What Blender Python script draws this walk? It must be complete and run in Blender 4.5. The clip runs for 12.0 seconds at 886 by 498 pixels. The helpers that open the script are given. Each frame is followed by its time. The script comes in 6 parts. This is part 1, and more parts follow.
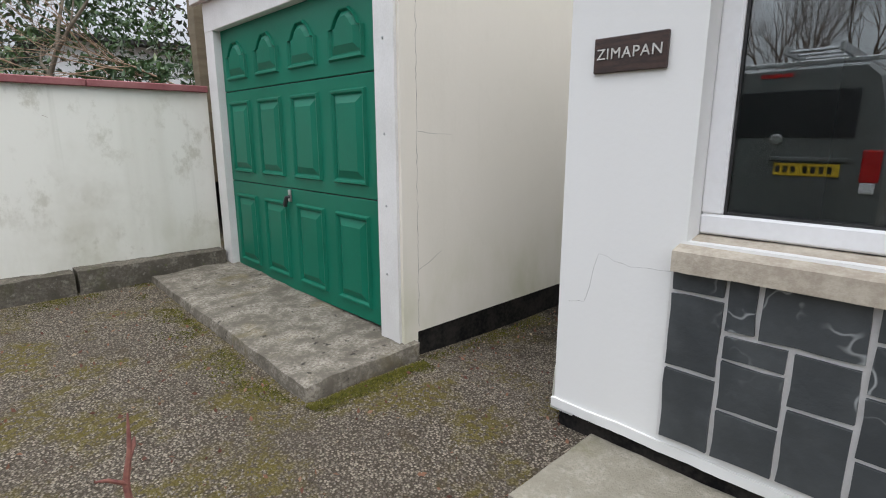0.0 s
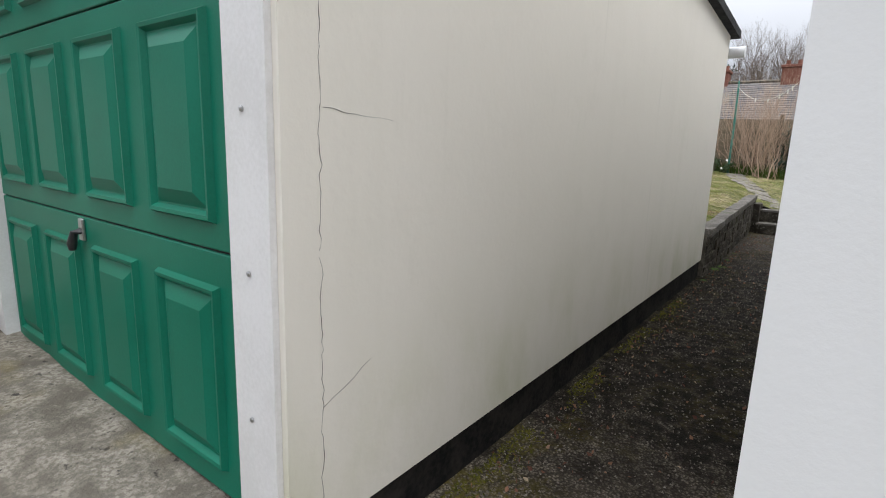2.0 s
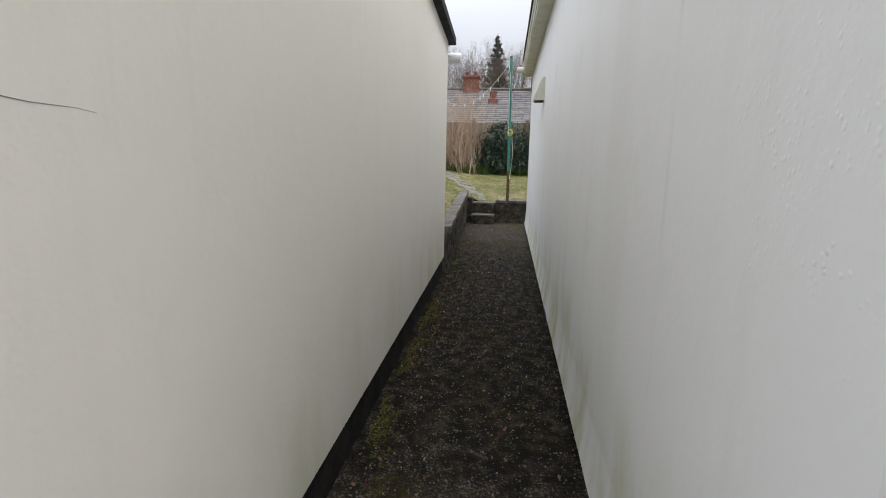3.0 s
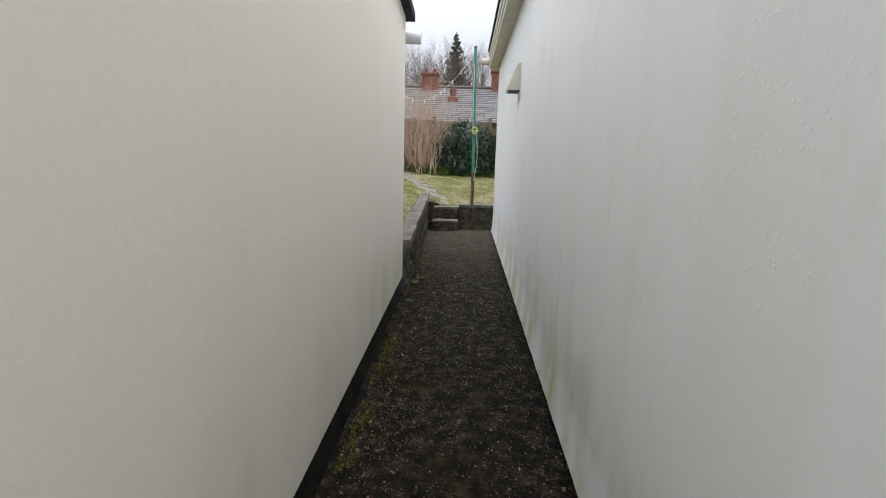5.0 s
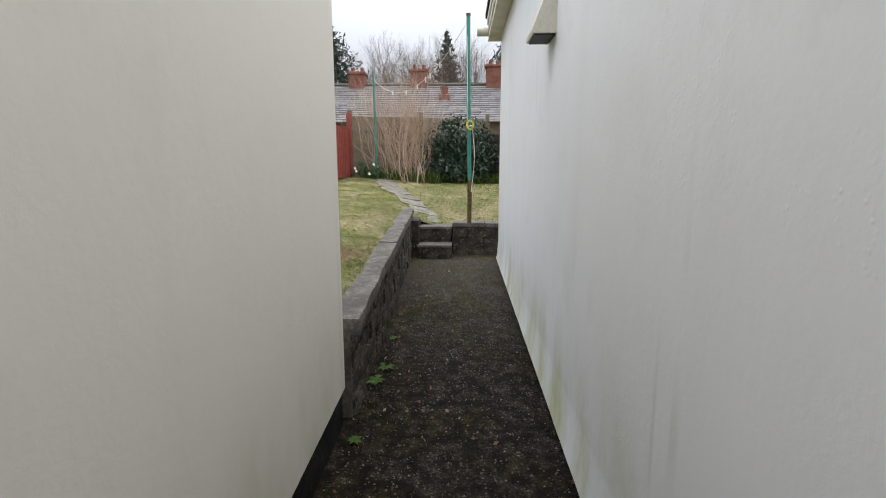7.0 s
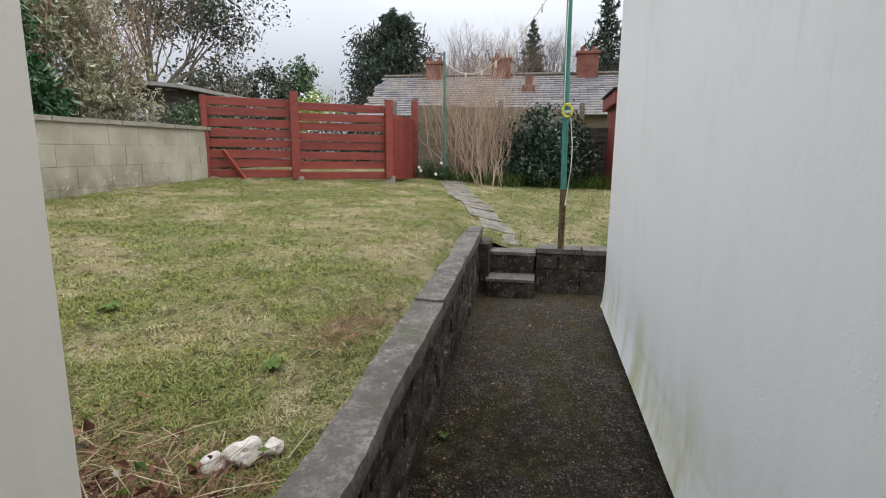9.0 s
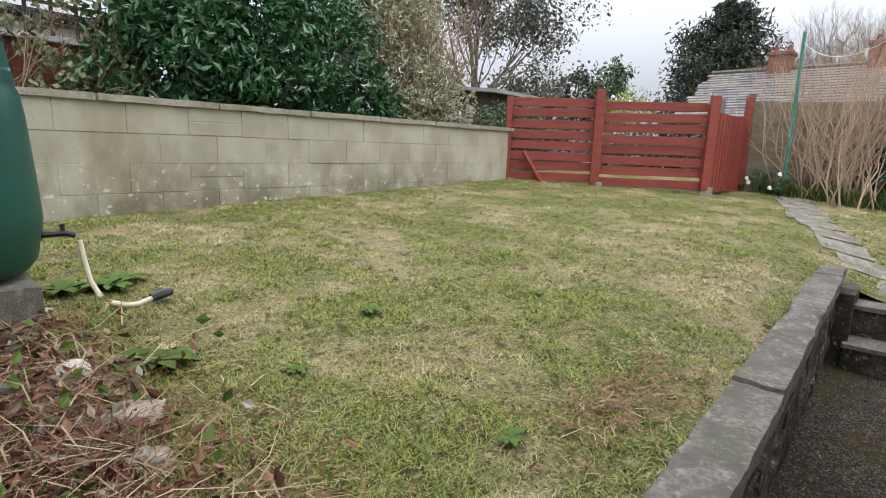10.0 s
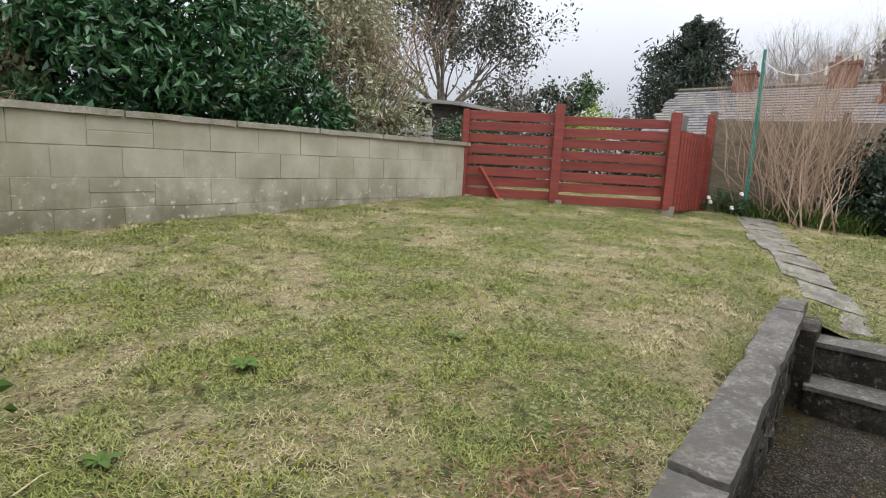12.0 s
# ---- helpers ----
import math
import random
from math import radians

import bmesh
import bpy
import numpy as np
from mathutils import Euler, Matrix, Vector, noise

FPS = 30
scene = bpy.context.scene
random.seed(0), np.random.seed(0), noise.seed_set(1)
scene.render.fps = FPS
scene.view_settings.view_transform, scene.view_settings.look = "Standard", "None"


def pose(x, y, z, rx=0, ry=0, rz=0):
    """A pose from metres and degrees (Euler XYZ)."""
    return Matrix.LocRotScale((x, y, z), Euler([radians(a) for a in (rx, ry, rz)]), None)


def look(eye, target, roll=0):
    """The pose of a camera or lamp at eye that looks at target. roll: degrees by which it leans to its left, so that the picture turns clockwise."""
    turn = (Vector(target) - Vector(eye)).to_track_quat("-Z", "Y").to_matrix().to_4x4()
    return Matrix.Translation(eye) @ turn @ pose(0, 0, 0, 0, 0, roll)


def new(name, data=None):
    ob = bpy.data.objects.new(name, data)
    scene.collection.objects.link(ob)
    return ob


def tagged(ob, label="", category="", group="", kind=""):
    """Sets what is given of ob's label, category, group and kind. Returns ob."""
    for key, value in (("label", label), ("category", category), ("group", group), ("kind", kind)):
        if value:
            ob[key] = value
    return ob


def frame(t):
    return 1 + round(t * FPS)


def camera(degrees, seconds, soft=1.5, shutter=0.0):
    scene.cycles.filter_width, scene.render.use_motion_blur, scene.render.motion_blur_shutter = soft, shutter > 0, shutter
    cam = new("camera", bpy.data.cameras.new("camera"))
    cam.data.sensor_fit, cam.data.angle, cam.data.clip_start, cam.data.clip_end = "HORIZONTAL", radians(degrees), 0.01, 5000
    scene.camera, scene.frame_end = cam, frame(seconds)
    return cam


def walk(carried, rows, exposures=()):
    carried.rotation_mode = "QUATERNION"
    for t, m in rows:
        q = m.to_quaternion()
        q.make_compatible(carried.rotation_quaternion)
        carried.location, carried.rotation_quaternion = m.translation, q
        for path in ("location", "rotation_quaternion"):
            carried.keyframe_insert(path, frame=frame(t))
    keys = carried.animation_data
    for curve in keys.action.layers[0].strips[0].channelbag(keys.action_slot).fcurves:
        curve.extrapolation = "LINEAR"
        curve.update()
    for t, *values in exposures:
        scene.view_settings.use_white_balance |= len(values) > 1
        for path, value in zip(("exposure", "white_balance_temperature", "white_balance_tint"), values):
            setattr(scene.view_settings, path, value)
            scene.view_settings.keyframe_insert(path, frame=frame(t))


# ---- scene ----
cam = camera(81.0, 12.0, soft=1.05)
METRES, EYE, TILT, LEAN, TURN = 8.7, 1.34, 0.0, 0.0, -43.9
ROWS = [
    (0.0, 0.0, 0.0, 0.0, -0.02, -12.33, 0.08),
    (0.5, -0.0056, 0.0369, -0.0018, -2.4, -12.98, -1.58),
    (1.0, -0.0011, 0.0855, -0.0124, 1.25, -11.39, -2.95),
    (1.5, 0.0035, 0.1347, -0.0104, 3.01, -11.2, -2.53),
    (2.0, -0.006, 0.1849, -0.0073, -9.13, -11.1, -1.98),
    (2.5, -0.0022, 0.2245, -0.005, -18.8, -10.45, -1.6),
    (3.0, -0.0074, 0.2508, -0.0054, -39.65, -10.22, -1.13),
    (5.0, 0.0638, 0.3345, -0.0056, -44.13, -10.14, -1.5),
    (5.5, 0.1065, 0.3777, -0.0066, -46.98, -9.93, -0.78),
    (6.0, 0.1562, 0.4233, -0.0069, -46.55, -9.65, -0.3),
    (6.5, 0.2041, 0.4706, -0.0059, -48.79, -9.58, 0.0),
    (7.0, 0.2548, 0.5127, -0.0049, -44.7, -9.76, 0.07),
    (9.0, 0.4118, 0.6754, -0.002, -35.96, -10.16, -0.56),
    (9.5, 0.433, 0.7087, -0.0, -17.83, -10.02, -1.06),
    (10.0, 0.4438, 0.7424, -0.0027, -3.73, -10.52, -2.2),
    (10.5, 0.4551, 0.7663, -0.0048, 18.33, -11.01, -0.9),
    (11.0, 0.4684, 0.777, -0.0036, 26.91, -10.96, -1.66),
    (11.5, 0.4787, 0.7835, -0.0025, 21.95, -10.62, -1.07),
    (12.0, 0.4838, 0.787, 0.003, -6.27, -9.1, -3.0),
]
EXPOSURES = [(0.0, 0.14), (1.5, 0.15), (2.0, 0.22), (2.5, 0.06), (3.2, 0.18), (5.5, 0.30), (7.0, 0.30), (9.0, 0.18), (9.5, 0.36), (10.0, 0.37), (11.0, 0.40), (11.6, 0.34), (12.0, 0.22)]
walk(cam, [(t, pose(0, 0, EYE, TILT, LEAN, TURN) @ pose(METRES * x, METRES * y, METRES * z, 90 + pitch, roll, yaw)) for t, x, y, z, yaw, pitch, roll in ROWS], EXPOSURES)

# ---- world and light: bright overcast sky ----
world = bpy.data.worlds.new("overcast")
scene.world = world
world.use_nodes = True
wn, wl = world.node_tree.nodes, world.node_tree.links
wn.clear()
sky = wn.new("ShaderNodeTexSky")
sky.sky_type, sky.sun_disc = "NISHITA", False
sky.sun_elevation, sky.sun_rotation = radians(68), radians(197)
sky_gain = wn.new("ShaderNodeVectorMath"); sky_gain.operation = "SCALE"; sky_gain.inputs[3].default_value = 0.10
cloud = wn.new("ShaderNodeTexNoise"); cloud.inputs["Scale"].default_value = 2.2; cloud.inputs["Detail"].default_value = 5
cloud_ramp = wn.new("ShaderNodeValToRGB")
cloud_ramp.color_ramp.elements[0].position, cloud_ramp.color_ramp.elements[0].color = 0.25, (0.60, 0.63, 0.70, 1)
cloud_ramp.color_ramp.elements[1].position, cloud_ramp.color_ramp.elements[1].color = 0.75, (0.74, 0.76, 0.81, 1)
sky_mix = wn.new("ShaderNodeMix"); sky_mix.data_type = "RGBA"; sky_mix.inputs[0].default_value = 0.9
back = wn.new("ShaderNodeBackground"); back.inputs[1].default_value = 1.0
wout = wn.new("ShaderNodeOutputWorld")
# an overcast sky is brightest overhead and falls off to the horizon
where = wn.new("ShaderNodeTexCoord")
split = wn.new("ShaderNodeSeparateXYZ")
rise = wn.new("ShaderNodeMapRange")
for i, v in ((1, 0.0), (2, 1.0), (3, 0.38), (4, 3.9)):
    rise.inputs[i].default_value = v
wl.new(where.outputs["Generated"], split.inputs[0]); wl.new(split.outputs[2], rise.inputs[0]); wl.new(rise.outputs[0], back.inputs[1])
wl.new(sky.outputs[0], sky_gain.inputs[0]); wl.new(sky_gain.outputs[0], sky_mix.inputs[6])
wl.new(cloud.outputs[0], cloud_ramp.inputs[0]); wl.new(cloud_ramp.outputs[0], sky_mix.inputs[7])
wl.new(sky_mix.outputs[2], back.inputs[0]); wl.new(back.outputs[0], wout.inputs[0])
sun = new("sun", bpy.data.lights.new("sun", "SUN"))
sun.data.energy, sun.data.angle, sun.data.color = 1.3, radians(50), (1.0, 0.97, 0.93)
sun.matrix_world = look((-1.5, -5, 13), (0, 0, 0))

rng = np.random.default_rng(7)


# ---- materials ----
class Nodes:
    """A small builder round one node material."""

    def __init__(self, name):
        self.m = bpy.data.materials.new(name)
        self.m.use_nodes = True
        self.n, self.l = self.m.node_tree.nodes, self.m.node_tree.links
        self.b = self.n["Principled BSDF"]
        self.pos = self.n.new("ShaderNodeNewGeometry")

    def noise(self, scale, detail=4, stretch=None, rough=0.6):
        t = self.n.new("ShaderNodeTexNoise")
        t.inputs["Scale"].default_value, t.inputs["Detail"].default_value, t.inputs["Roughness"].default_value = scale, detail, rough
        if stretch:
            mp = self.n.new("ShaderNodeMapping")
            mp.inputs["Scale"].default_value = stretch
            self.l.new(self.pos.outputs["Position"], mp.inputs[0]); self.l.new(mp.outputs[0], t.inputs[0])
        else:
            self.l.new(self.pos.outputs["Position"], t.inputs[0])
        return t.outputs[0]

    def voronoi(self, scale):
        t = self.n.new("ShaderNodeTexVoronoi"); t.inputs["Scale"].default_value = scale
        self.l.new(self.pos.outputs["Position"], t.inputs[0])
        return t

    def ramp(self, fac, lo, hi, a=0.0, b=1.0):
        t = self.n.new("ShaderNodeMapRange"); t.interpolation_type = "SMOOTHSTEP"
        for i, v in ((1, lo), (2, hi), (3, a), (4, b)):
            t.inputs[i].default_value = v
        self.l.new(fac, t.inputs[0])
        return t.outputs[0]

    def math(self, op, a, b):
        t = self.n.new("ShaderNodeMath"); t.operation = op
        for i, v in ((0, a), (1, b)):
            if isinstance(v, (int, float)):
                t.inputs[i].default_value = v
            else:
                self.l.new(v, t.inputs[i])
        return t.outputs[0]

    def mix(self, fac, a, b):
        t = self.n.new("ShaderNodeMix"); t.data_type = "RGBA"
        for i, v in ((0, fac), (6, a), (7, b)):
            if isinstance(v, tuple):
                t.inputs[i].default_value = (*v, 1)
            elif isinstance(v, (int, float)):
                t.inputs[i].default_value = v
            else:
                self.l.new(v, t.inputs[i])
        return t.outputs[2]

    def height(self):
        s = self.n.new("ShaderNodeSeparateXYZ"); self.l.new(self.pos.outputs["Position"], s.inputs[0])
        return s.outputs

    def island(self):
        return self.pos.outputs["Random Per Island"]

    def each(self):
        return self.n.new("ShaderNodeObjectInfo").outputs["Random"]

    def bump(self, h, strength=0.4, distance=0.01):
        t = self.n.new("ShaderNodeBump")
        t.inputs["Strength"].default_value, t.inputs["Distance"].default_value = strength, distance
        self.l.new(h, t.inputs["Height"]); self.l.new(t.outputs[0], self.b.inputs["Normal"])
        return self

    def done(self, colour, rough=0.8, metal=0.0, spec=None):
        if isinstance(colour, tuple):
            self.b.inputs["Base Color"].default_value = (*colour, 1)
        else:
            self.l.new(colour, self.b.inputs["Base Color"])
        if isinstance(rough, (int, float)):
            self.b.inputs["Roughness"].default_value = rough
        else:
            self.l.new(rough, self.b.inputs["Roughness"])
        self.b.inputs["Metallic"].default_value = metal
        if spec is None and not isinstance(rough, float):
            spec = 0.3
        if spec is None and rough >= 0.8:
            spec = 0.12
        if spec is not None:
            self.b.inputs["Specular IOR Level"].default_value = spec
        return self.m


def simple(name, a, b, scale=6.0, rough=0.75, fine=60.0, bump=0.25, metal=0.0, per="", spread=0.35, stretch=None):
    """Two colours mixed by coarse and fine noise, with relief; per: 'each' or 'island' varies whole pieces."""
    k = Nodes(name)
    coarse, grain = k.noise(scale, 5, stretch), k.noise(fine, 4, stretch)
    f = k.math("ADD", k.math("MULTIPLY", coarse, 0.65), k.math("MULTIPLY", grain, 0.35))
    f = k.ramp(f, 0.35, 0.65)
    if per:
        r = k.each() if per == "each" else k.island()
        f = k.math("ADD", k.math("MULTIPLY", f, 1 - spread), k.math("MULTIPLY", r, spread))
    k.bump(grain, bump, 0.004)
    return k.done(k.mix(f, a, b), rough, metal)


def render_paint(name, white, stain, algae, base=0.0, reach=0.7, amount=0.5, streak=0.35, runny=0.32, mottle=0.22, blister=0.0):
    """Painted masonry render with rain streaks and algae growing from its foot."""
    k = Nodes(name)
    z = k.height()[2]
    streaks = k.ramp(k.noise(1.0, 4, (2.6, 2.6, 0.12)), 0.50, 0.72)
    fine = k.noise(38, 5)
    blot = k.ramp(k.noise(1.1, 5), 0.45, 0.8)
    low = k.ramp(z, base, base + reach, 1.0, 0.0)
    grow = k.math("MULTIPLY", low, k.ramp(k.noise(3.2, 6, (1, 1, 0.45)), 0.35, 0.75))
    c = k.mix(k.math("MULTIPLY", streaks, streak), white, stain)
    runs = k.math("MULTIPLY", k.ramp(k.noise(1.0, 3, (7.0, 7.0, 0.22)), 0.63, 0.71), k.ramp(k.noise(1.3, 2), 0.45, 0.6))
    c = k.mix(k.math("MULTIPLY", runs, runny), c, (0.36, 0.36, 0.29))
    c = k.mix(k.math("MULTIPLY", blot, mottle), c, stain)
    smear = k.math("MULTIPLY", k.ramp(k.noise(4.5, 7, (1, 1, 0.7), 0.72), 0.50, 0.66), k.ramp(k.noise(0.9, 3), 0.40, 0.62))
    c = k.mix(k.math("MULTIPLY", smear, mottle), c, stain)
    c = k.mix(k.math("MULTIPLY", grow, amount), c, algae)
    lumps = k.noise(4.5, 3)
    relief = k.math("ADD", k.math("MULTIPLY", fine, 0.25), k.math("MULTIPLY", lumps, 0.55))
    if blister:
        bubbles = k.math("MULTIPLY", k.ramp(k.voronoi(75).outputs["Distance"], 0.05, 0.42, 1.0, 0.0), k.math("MULTIPLY", k.ramp(k.noise(1.7, 5), 0.50, 0.62), k.ramp(k.noise(13, 4), 0.46, 0.62)))
        relief = k.math("ADD", relief, k.math("MULTIPLY", bubbles, blister))
    k.bump(relief, 0.30, 0.012)
    return k.done(c, 0.62)


M = {}
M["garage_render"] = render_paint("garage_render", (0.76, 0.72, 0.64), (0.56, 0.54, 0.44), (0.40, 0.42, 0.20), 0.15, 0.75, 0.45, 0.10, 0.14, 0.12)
M["house_render"] = render_paint("house_render", (0.80, 0.80, 0.79), (0.62, 0.62, 0.56), (0.40, 0.41, 0.14), 0.05, 0.70, 0.95, 0.18, 0.26, 0.22, 0.3)
M["front_render"] = render_paint("front_render", (0.75, 0.75, 0.735), (0.66, 0.66, 0.62), (0.5, 0.5, 0.4), 0.05, 0.3, 0.05, 0.08, 0.04, 0.12)
M["rear_render"] = render_paint("rear_render", (0.78, 0.77, 0.75), (0.50, 0.49, 0.44), (0.15, 0.13, 0.08), 0.38, 0.62, 1.0, 0.3, 0.45, 0.6)
M["yard_render"] = render_paint("yard_render", (0.74, 0.73, 0.67), (0.46, 0.44, 0.36), (0.34, 0.34, 0.20), 0.25, 0.7, 0.4, 0.25, 0.2, 0.75)
M["black_plinth"] = simple("black_plinth", (0.006, 0.006, 0.007), (0.030, 0.027, 0.024), 5, 0.8, 40, 0.5)
M["white_trim"] = simple("white_trim", (0.74, 0.73, 0.72), (0.64, 0.63, 0.61), 3, 0.45, 80, 0.08)
M["cream_trim"] = simple("cream_trim", (0.66, 0.63, 0.52), (0.50, 0.48, 0.38), 4, 0.5, 60, 0.1)
M["upvc"] = simple("upvc", (0.80, 0.80, 0.81), (0.74, 0.74, 0.74), 2, 0.3, 30, 0.03)
M["green_door"] = simple("green_door", (0.003, 0.128, 0.076), (0.005, 0.155, 0.095), 2, 0.42, 120, 0.06)
M["green_door"].node_tree.nodes["Principled BSDF"].inputs["Specular IOR Level"].default_value = 0.25
M["dark_rubber"] = simple("dark_rubber", (0.012, 0.012, 0.012), (0.03, 0.03, 0.03), 10, 0.6)
M["steel"] = simple("steel", (0.42, 0.42, 0.42), (0.55, 0.55, 0.55), 20, 0.35, 90, 0.1, 1.0)
M["red_coping"] = simple("red_coping", (0.23, 0.07, 0.075), (0.30, 0.12, 0.12), 5, 0.7, 50, 0.3)
M["sill_stone"] = simple("sill_stone", (0.50, 0.45, 0.37), (0.36, 0.31, 0.25), 12, 0.85, 70, 0.5)
M["bark"] = simple("bark", (0.10, 0.085, 0.065), (0.22, 0.19, 0.15), 8, 0.9, 60, 0.6)
M["pale_twig"] = simple("pale_twig", (0.24, 0.155, 0.105), (0.40, 0.295, 0.21), 8, 0.85, 60, 0.3, per="island", spread=0.6)
M["shrub_twig"] = simple("shrub_twig", (0.36, 0.25, 0.18), (0.54, 0.41, 0.31), 8, 0.85, 60, 0.2, per="island", spread=0.6)
M["grey_twig"] = simple("grey_twig", (0.12, 0.095, 0.08), (0.23, 0.185, 0.155), 3, 0.9, 40, 0.2)
M["red_twig"] = simple("red_twig", (0.16, 0.055, 0.05), (0.28, 0.12, 0.09), 30, 0.7, 90, 0.3)
M["red_wood"] = simple("red_wood", (0.15, 0.024, 0.017), (0.27, 0.050, 0.032), 3, 0.6, 50, 0.3, per="each", spread=0.4, stretch=(1, 1, 9))
M["tan_wood"] = simple("tan_wood", (0.14, 0.115, 0.08), (0.23, 0.195, 0.14), 3, 0.85, 40, 0.4, per="each", spread=0.4, stretch=(1, 1, 7))
M["grey_wood"] = simple("grey_wood", (0.20, 0.19, 0.17), (0.36, 0.35, 0.32), 3, 0.85, 40, 0.4, per="each", spread=0.4, stretch=(1, 1, 7))
M["dark_wood"] = simple("dark_wood", (0.05, 0.045, 0.04), (0.11, 0.095, 0.08), 3, 0.85, 40, 0.4, stretch=(1, 1, 7))
M["rust_panel"] = simple("rust_panel", (0.16, 0.055, 0.04), (0.26, 0.10, 0.07), 3, 0.8, 40, 0.3)
M["brick"] = simple("brick", (0.14, 0.058, 0.042), (0.23, 0.105, 0.078), 4, 0.85, 30, 0.4)
M["pole_green"] = simple("pole_green", (0.03, 0.17, 0.13), (0.05, 0.24, 0.19), 9, 0.5, 60, 0.2)
M["rust"] = simple("rust", (0.06, 0.05, 0.03), (0.18, 0.12, 0.06), 20, 0.85, 80, 0.5)
M["cord"] = simple("cord", (0.62, 0.60, 0.50), (0.70, 0.68, 0.60), 30, 0.8)
M["yellow_cord"] = simple("yellow_cord", (0.62, 0.58, 0.06), (0.70, 0.66, 0.15), 30, 0.6)
M["hose"] = simple("hose", (0.58, 0.52, 0.38), (0.68, 0.62, 0.48), 20, 0.5)
M["black_plastic"] = simple("black_plastic", (0.01, 0.01, 0.012), (0.03, 0.03, 0.03), 20, 0.4)
M["white_stone"] = simple("white_stone", (0.40, 0.36, 0.30), (0.70, 0.67, 0.61), 14, 0.85, 60, 0.6)
M["old_stone"] = simple("old_stone", (0.24, 0.20, 0.16), (0.44, 0.39, 0.33), 14, 0.9, 60, 0.7)
M["old_ball"] = simple("old_ball", (0.26, 0.29, 0.10), (0.38, 0.40, 0.20), 14, 0.8, 60, 0.3)
M["white_house"] = simple("white_house", (0.66, 0.67, 0.68), (0.76, 0.76, 0.76), 2, 0.7)
M["soil"] = simple("soil", (0.035, 0.028, 0.02), (0.10, 0.075, 0.05), 9, 0.95, 60, 0.8)
M["interior"] = simple("interior", (0.10, 0.095, 0.09), (0.14, 0.13, 0.12), 2, 0.9)
M["roof_felt"] = simple("roof_felt", (0.02, 0.02, 0.02), (0.05, 0.05, 0.05), 10, 0.9)
M["van_paint"] = simple("van_paint", (0.11, 0.115, 0.11), (0.13, 0.135, 0.13), 2, 0.25, 80, 0.02)
M["red_lens"] = simple("red_lens", (0.50, 0.01, 0.01), (0.40, 0.01, 0.01), 20, 0.2)
M["yellow_plate"] = simple("yellow_plate", (0.72, 0.50, 0.03), (0.66, 0.45, 0.03), 9, 0.4)
M["sign_wood"] = simple("sign_wood", (0.022, 0.012, 0.009), (0.06, 0.03, 0.022), 9, 0.35, 60, 0.2, stretch=(1, 1, 8))
M["sign_metal"] = simple("sign_metal", (0.62, 0.60, 0.55), (0.75, 0.73, 0.70), 40, 0.3, 90, 0.2, 0.8)
M["white_petal"] = simple("white_petal", (0.75, 0.72, 0.68), (0.82, 0.80, 0.78), 20, 0.6)


def leaf_material(name, a, b, c, rough=0.4, spec=0.5):
    k = Nodes(name)
    r = k.island()
    col = k.mix(k.ramp(r, 0.0, 0.8), a, b)
    col = k.mix(k.ramp(r, 0.86, 1.0), col, c)
    col = k.mix(k.math("MULTIPLY", k.noise(1.4, 3), 0.5), col, a)
    m = k.done(col, rough, 0, spec)
    k.b.inputs["Transmission Weight"].default_value = 0.0
    return m


M["laurel"] = leaf_material("laurel", (0.014, 0.058, 0.018), (0.045, 0.135, 0.040), (0.13, 0.22, 0.10), 0.30)
M["olive_leaf"] = leaf_material("olive_leaf", (0.23, 0.235, 0.13), (0.41, 0.40, 0.25), (0.56, 0.53, 0.38), 0.5)
M["oak_leaf"] = leaf_material("oak_leaf", (0.022, 0.035, 0.018), (0.055, 0.068, 0.035), (0.14, 0.08, 0.05), 0.5)
M["conifer"] = leaf_material("conifer", (0.010, 0.024, 0.012), (0.028, 0.050, 0.024), (0.06, 0.07, 0.04), 0.6)
M["dark_shrub"] = leaf_material("dark_shrub", (0.012, 0.028, 0.014), (0.035, 0.062, 0.032), (0.10, 0.13, 0.09), 0.35)
M["ivy"] = leaf_material("ivy", (0.09, 0.12, 0.05), (0.20, 0.22, 0.11), (0.32, 0.30, 0.18), 0.5)
M["mixed_leaf"] = leaf_material("mixed_leaf", (0.025, 0.06, 0.02), (0.07, 0.13, 0.04), (0.18, 0.22, 0.10), 0.4)
M["yellow_leaf"] = leaf_material("yellow_leaf", (0.16, 0.24, 0.03), (0.30, 0.38, 0.06), (0.40, 0.44, 0.12), 0.5)
M["weed"] = leaf_material("weed", (0.055, 0.095, 0.02), (0.11, 0.17, 0.035), (0.17, 0.21, 0.07), 0.7, 0.15)
M["dead"] = leaf_material("dead", (0.11, 0.048, 0.035), (0.30, 0.16, 0.10), (0.52, 0.43, 0.30), 0.9, 0.2)


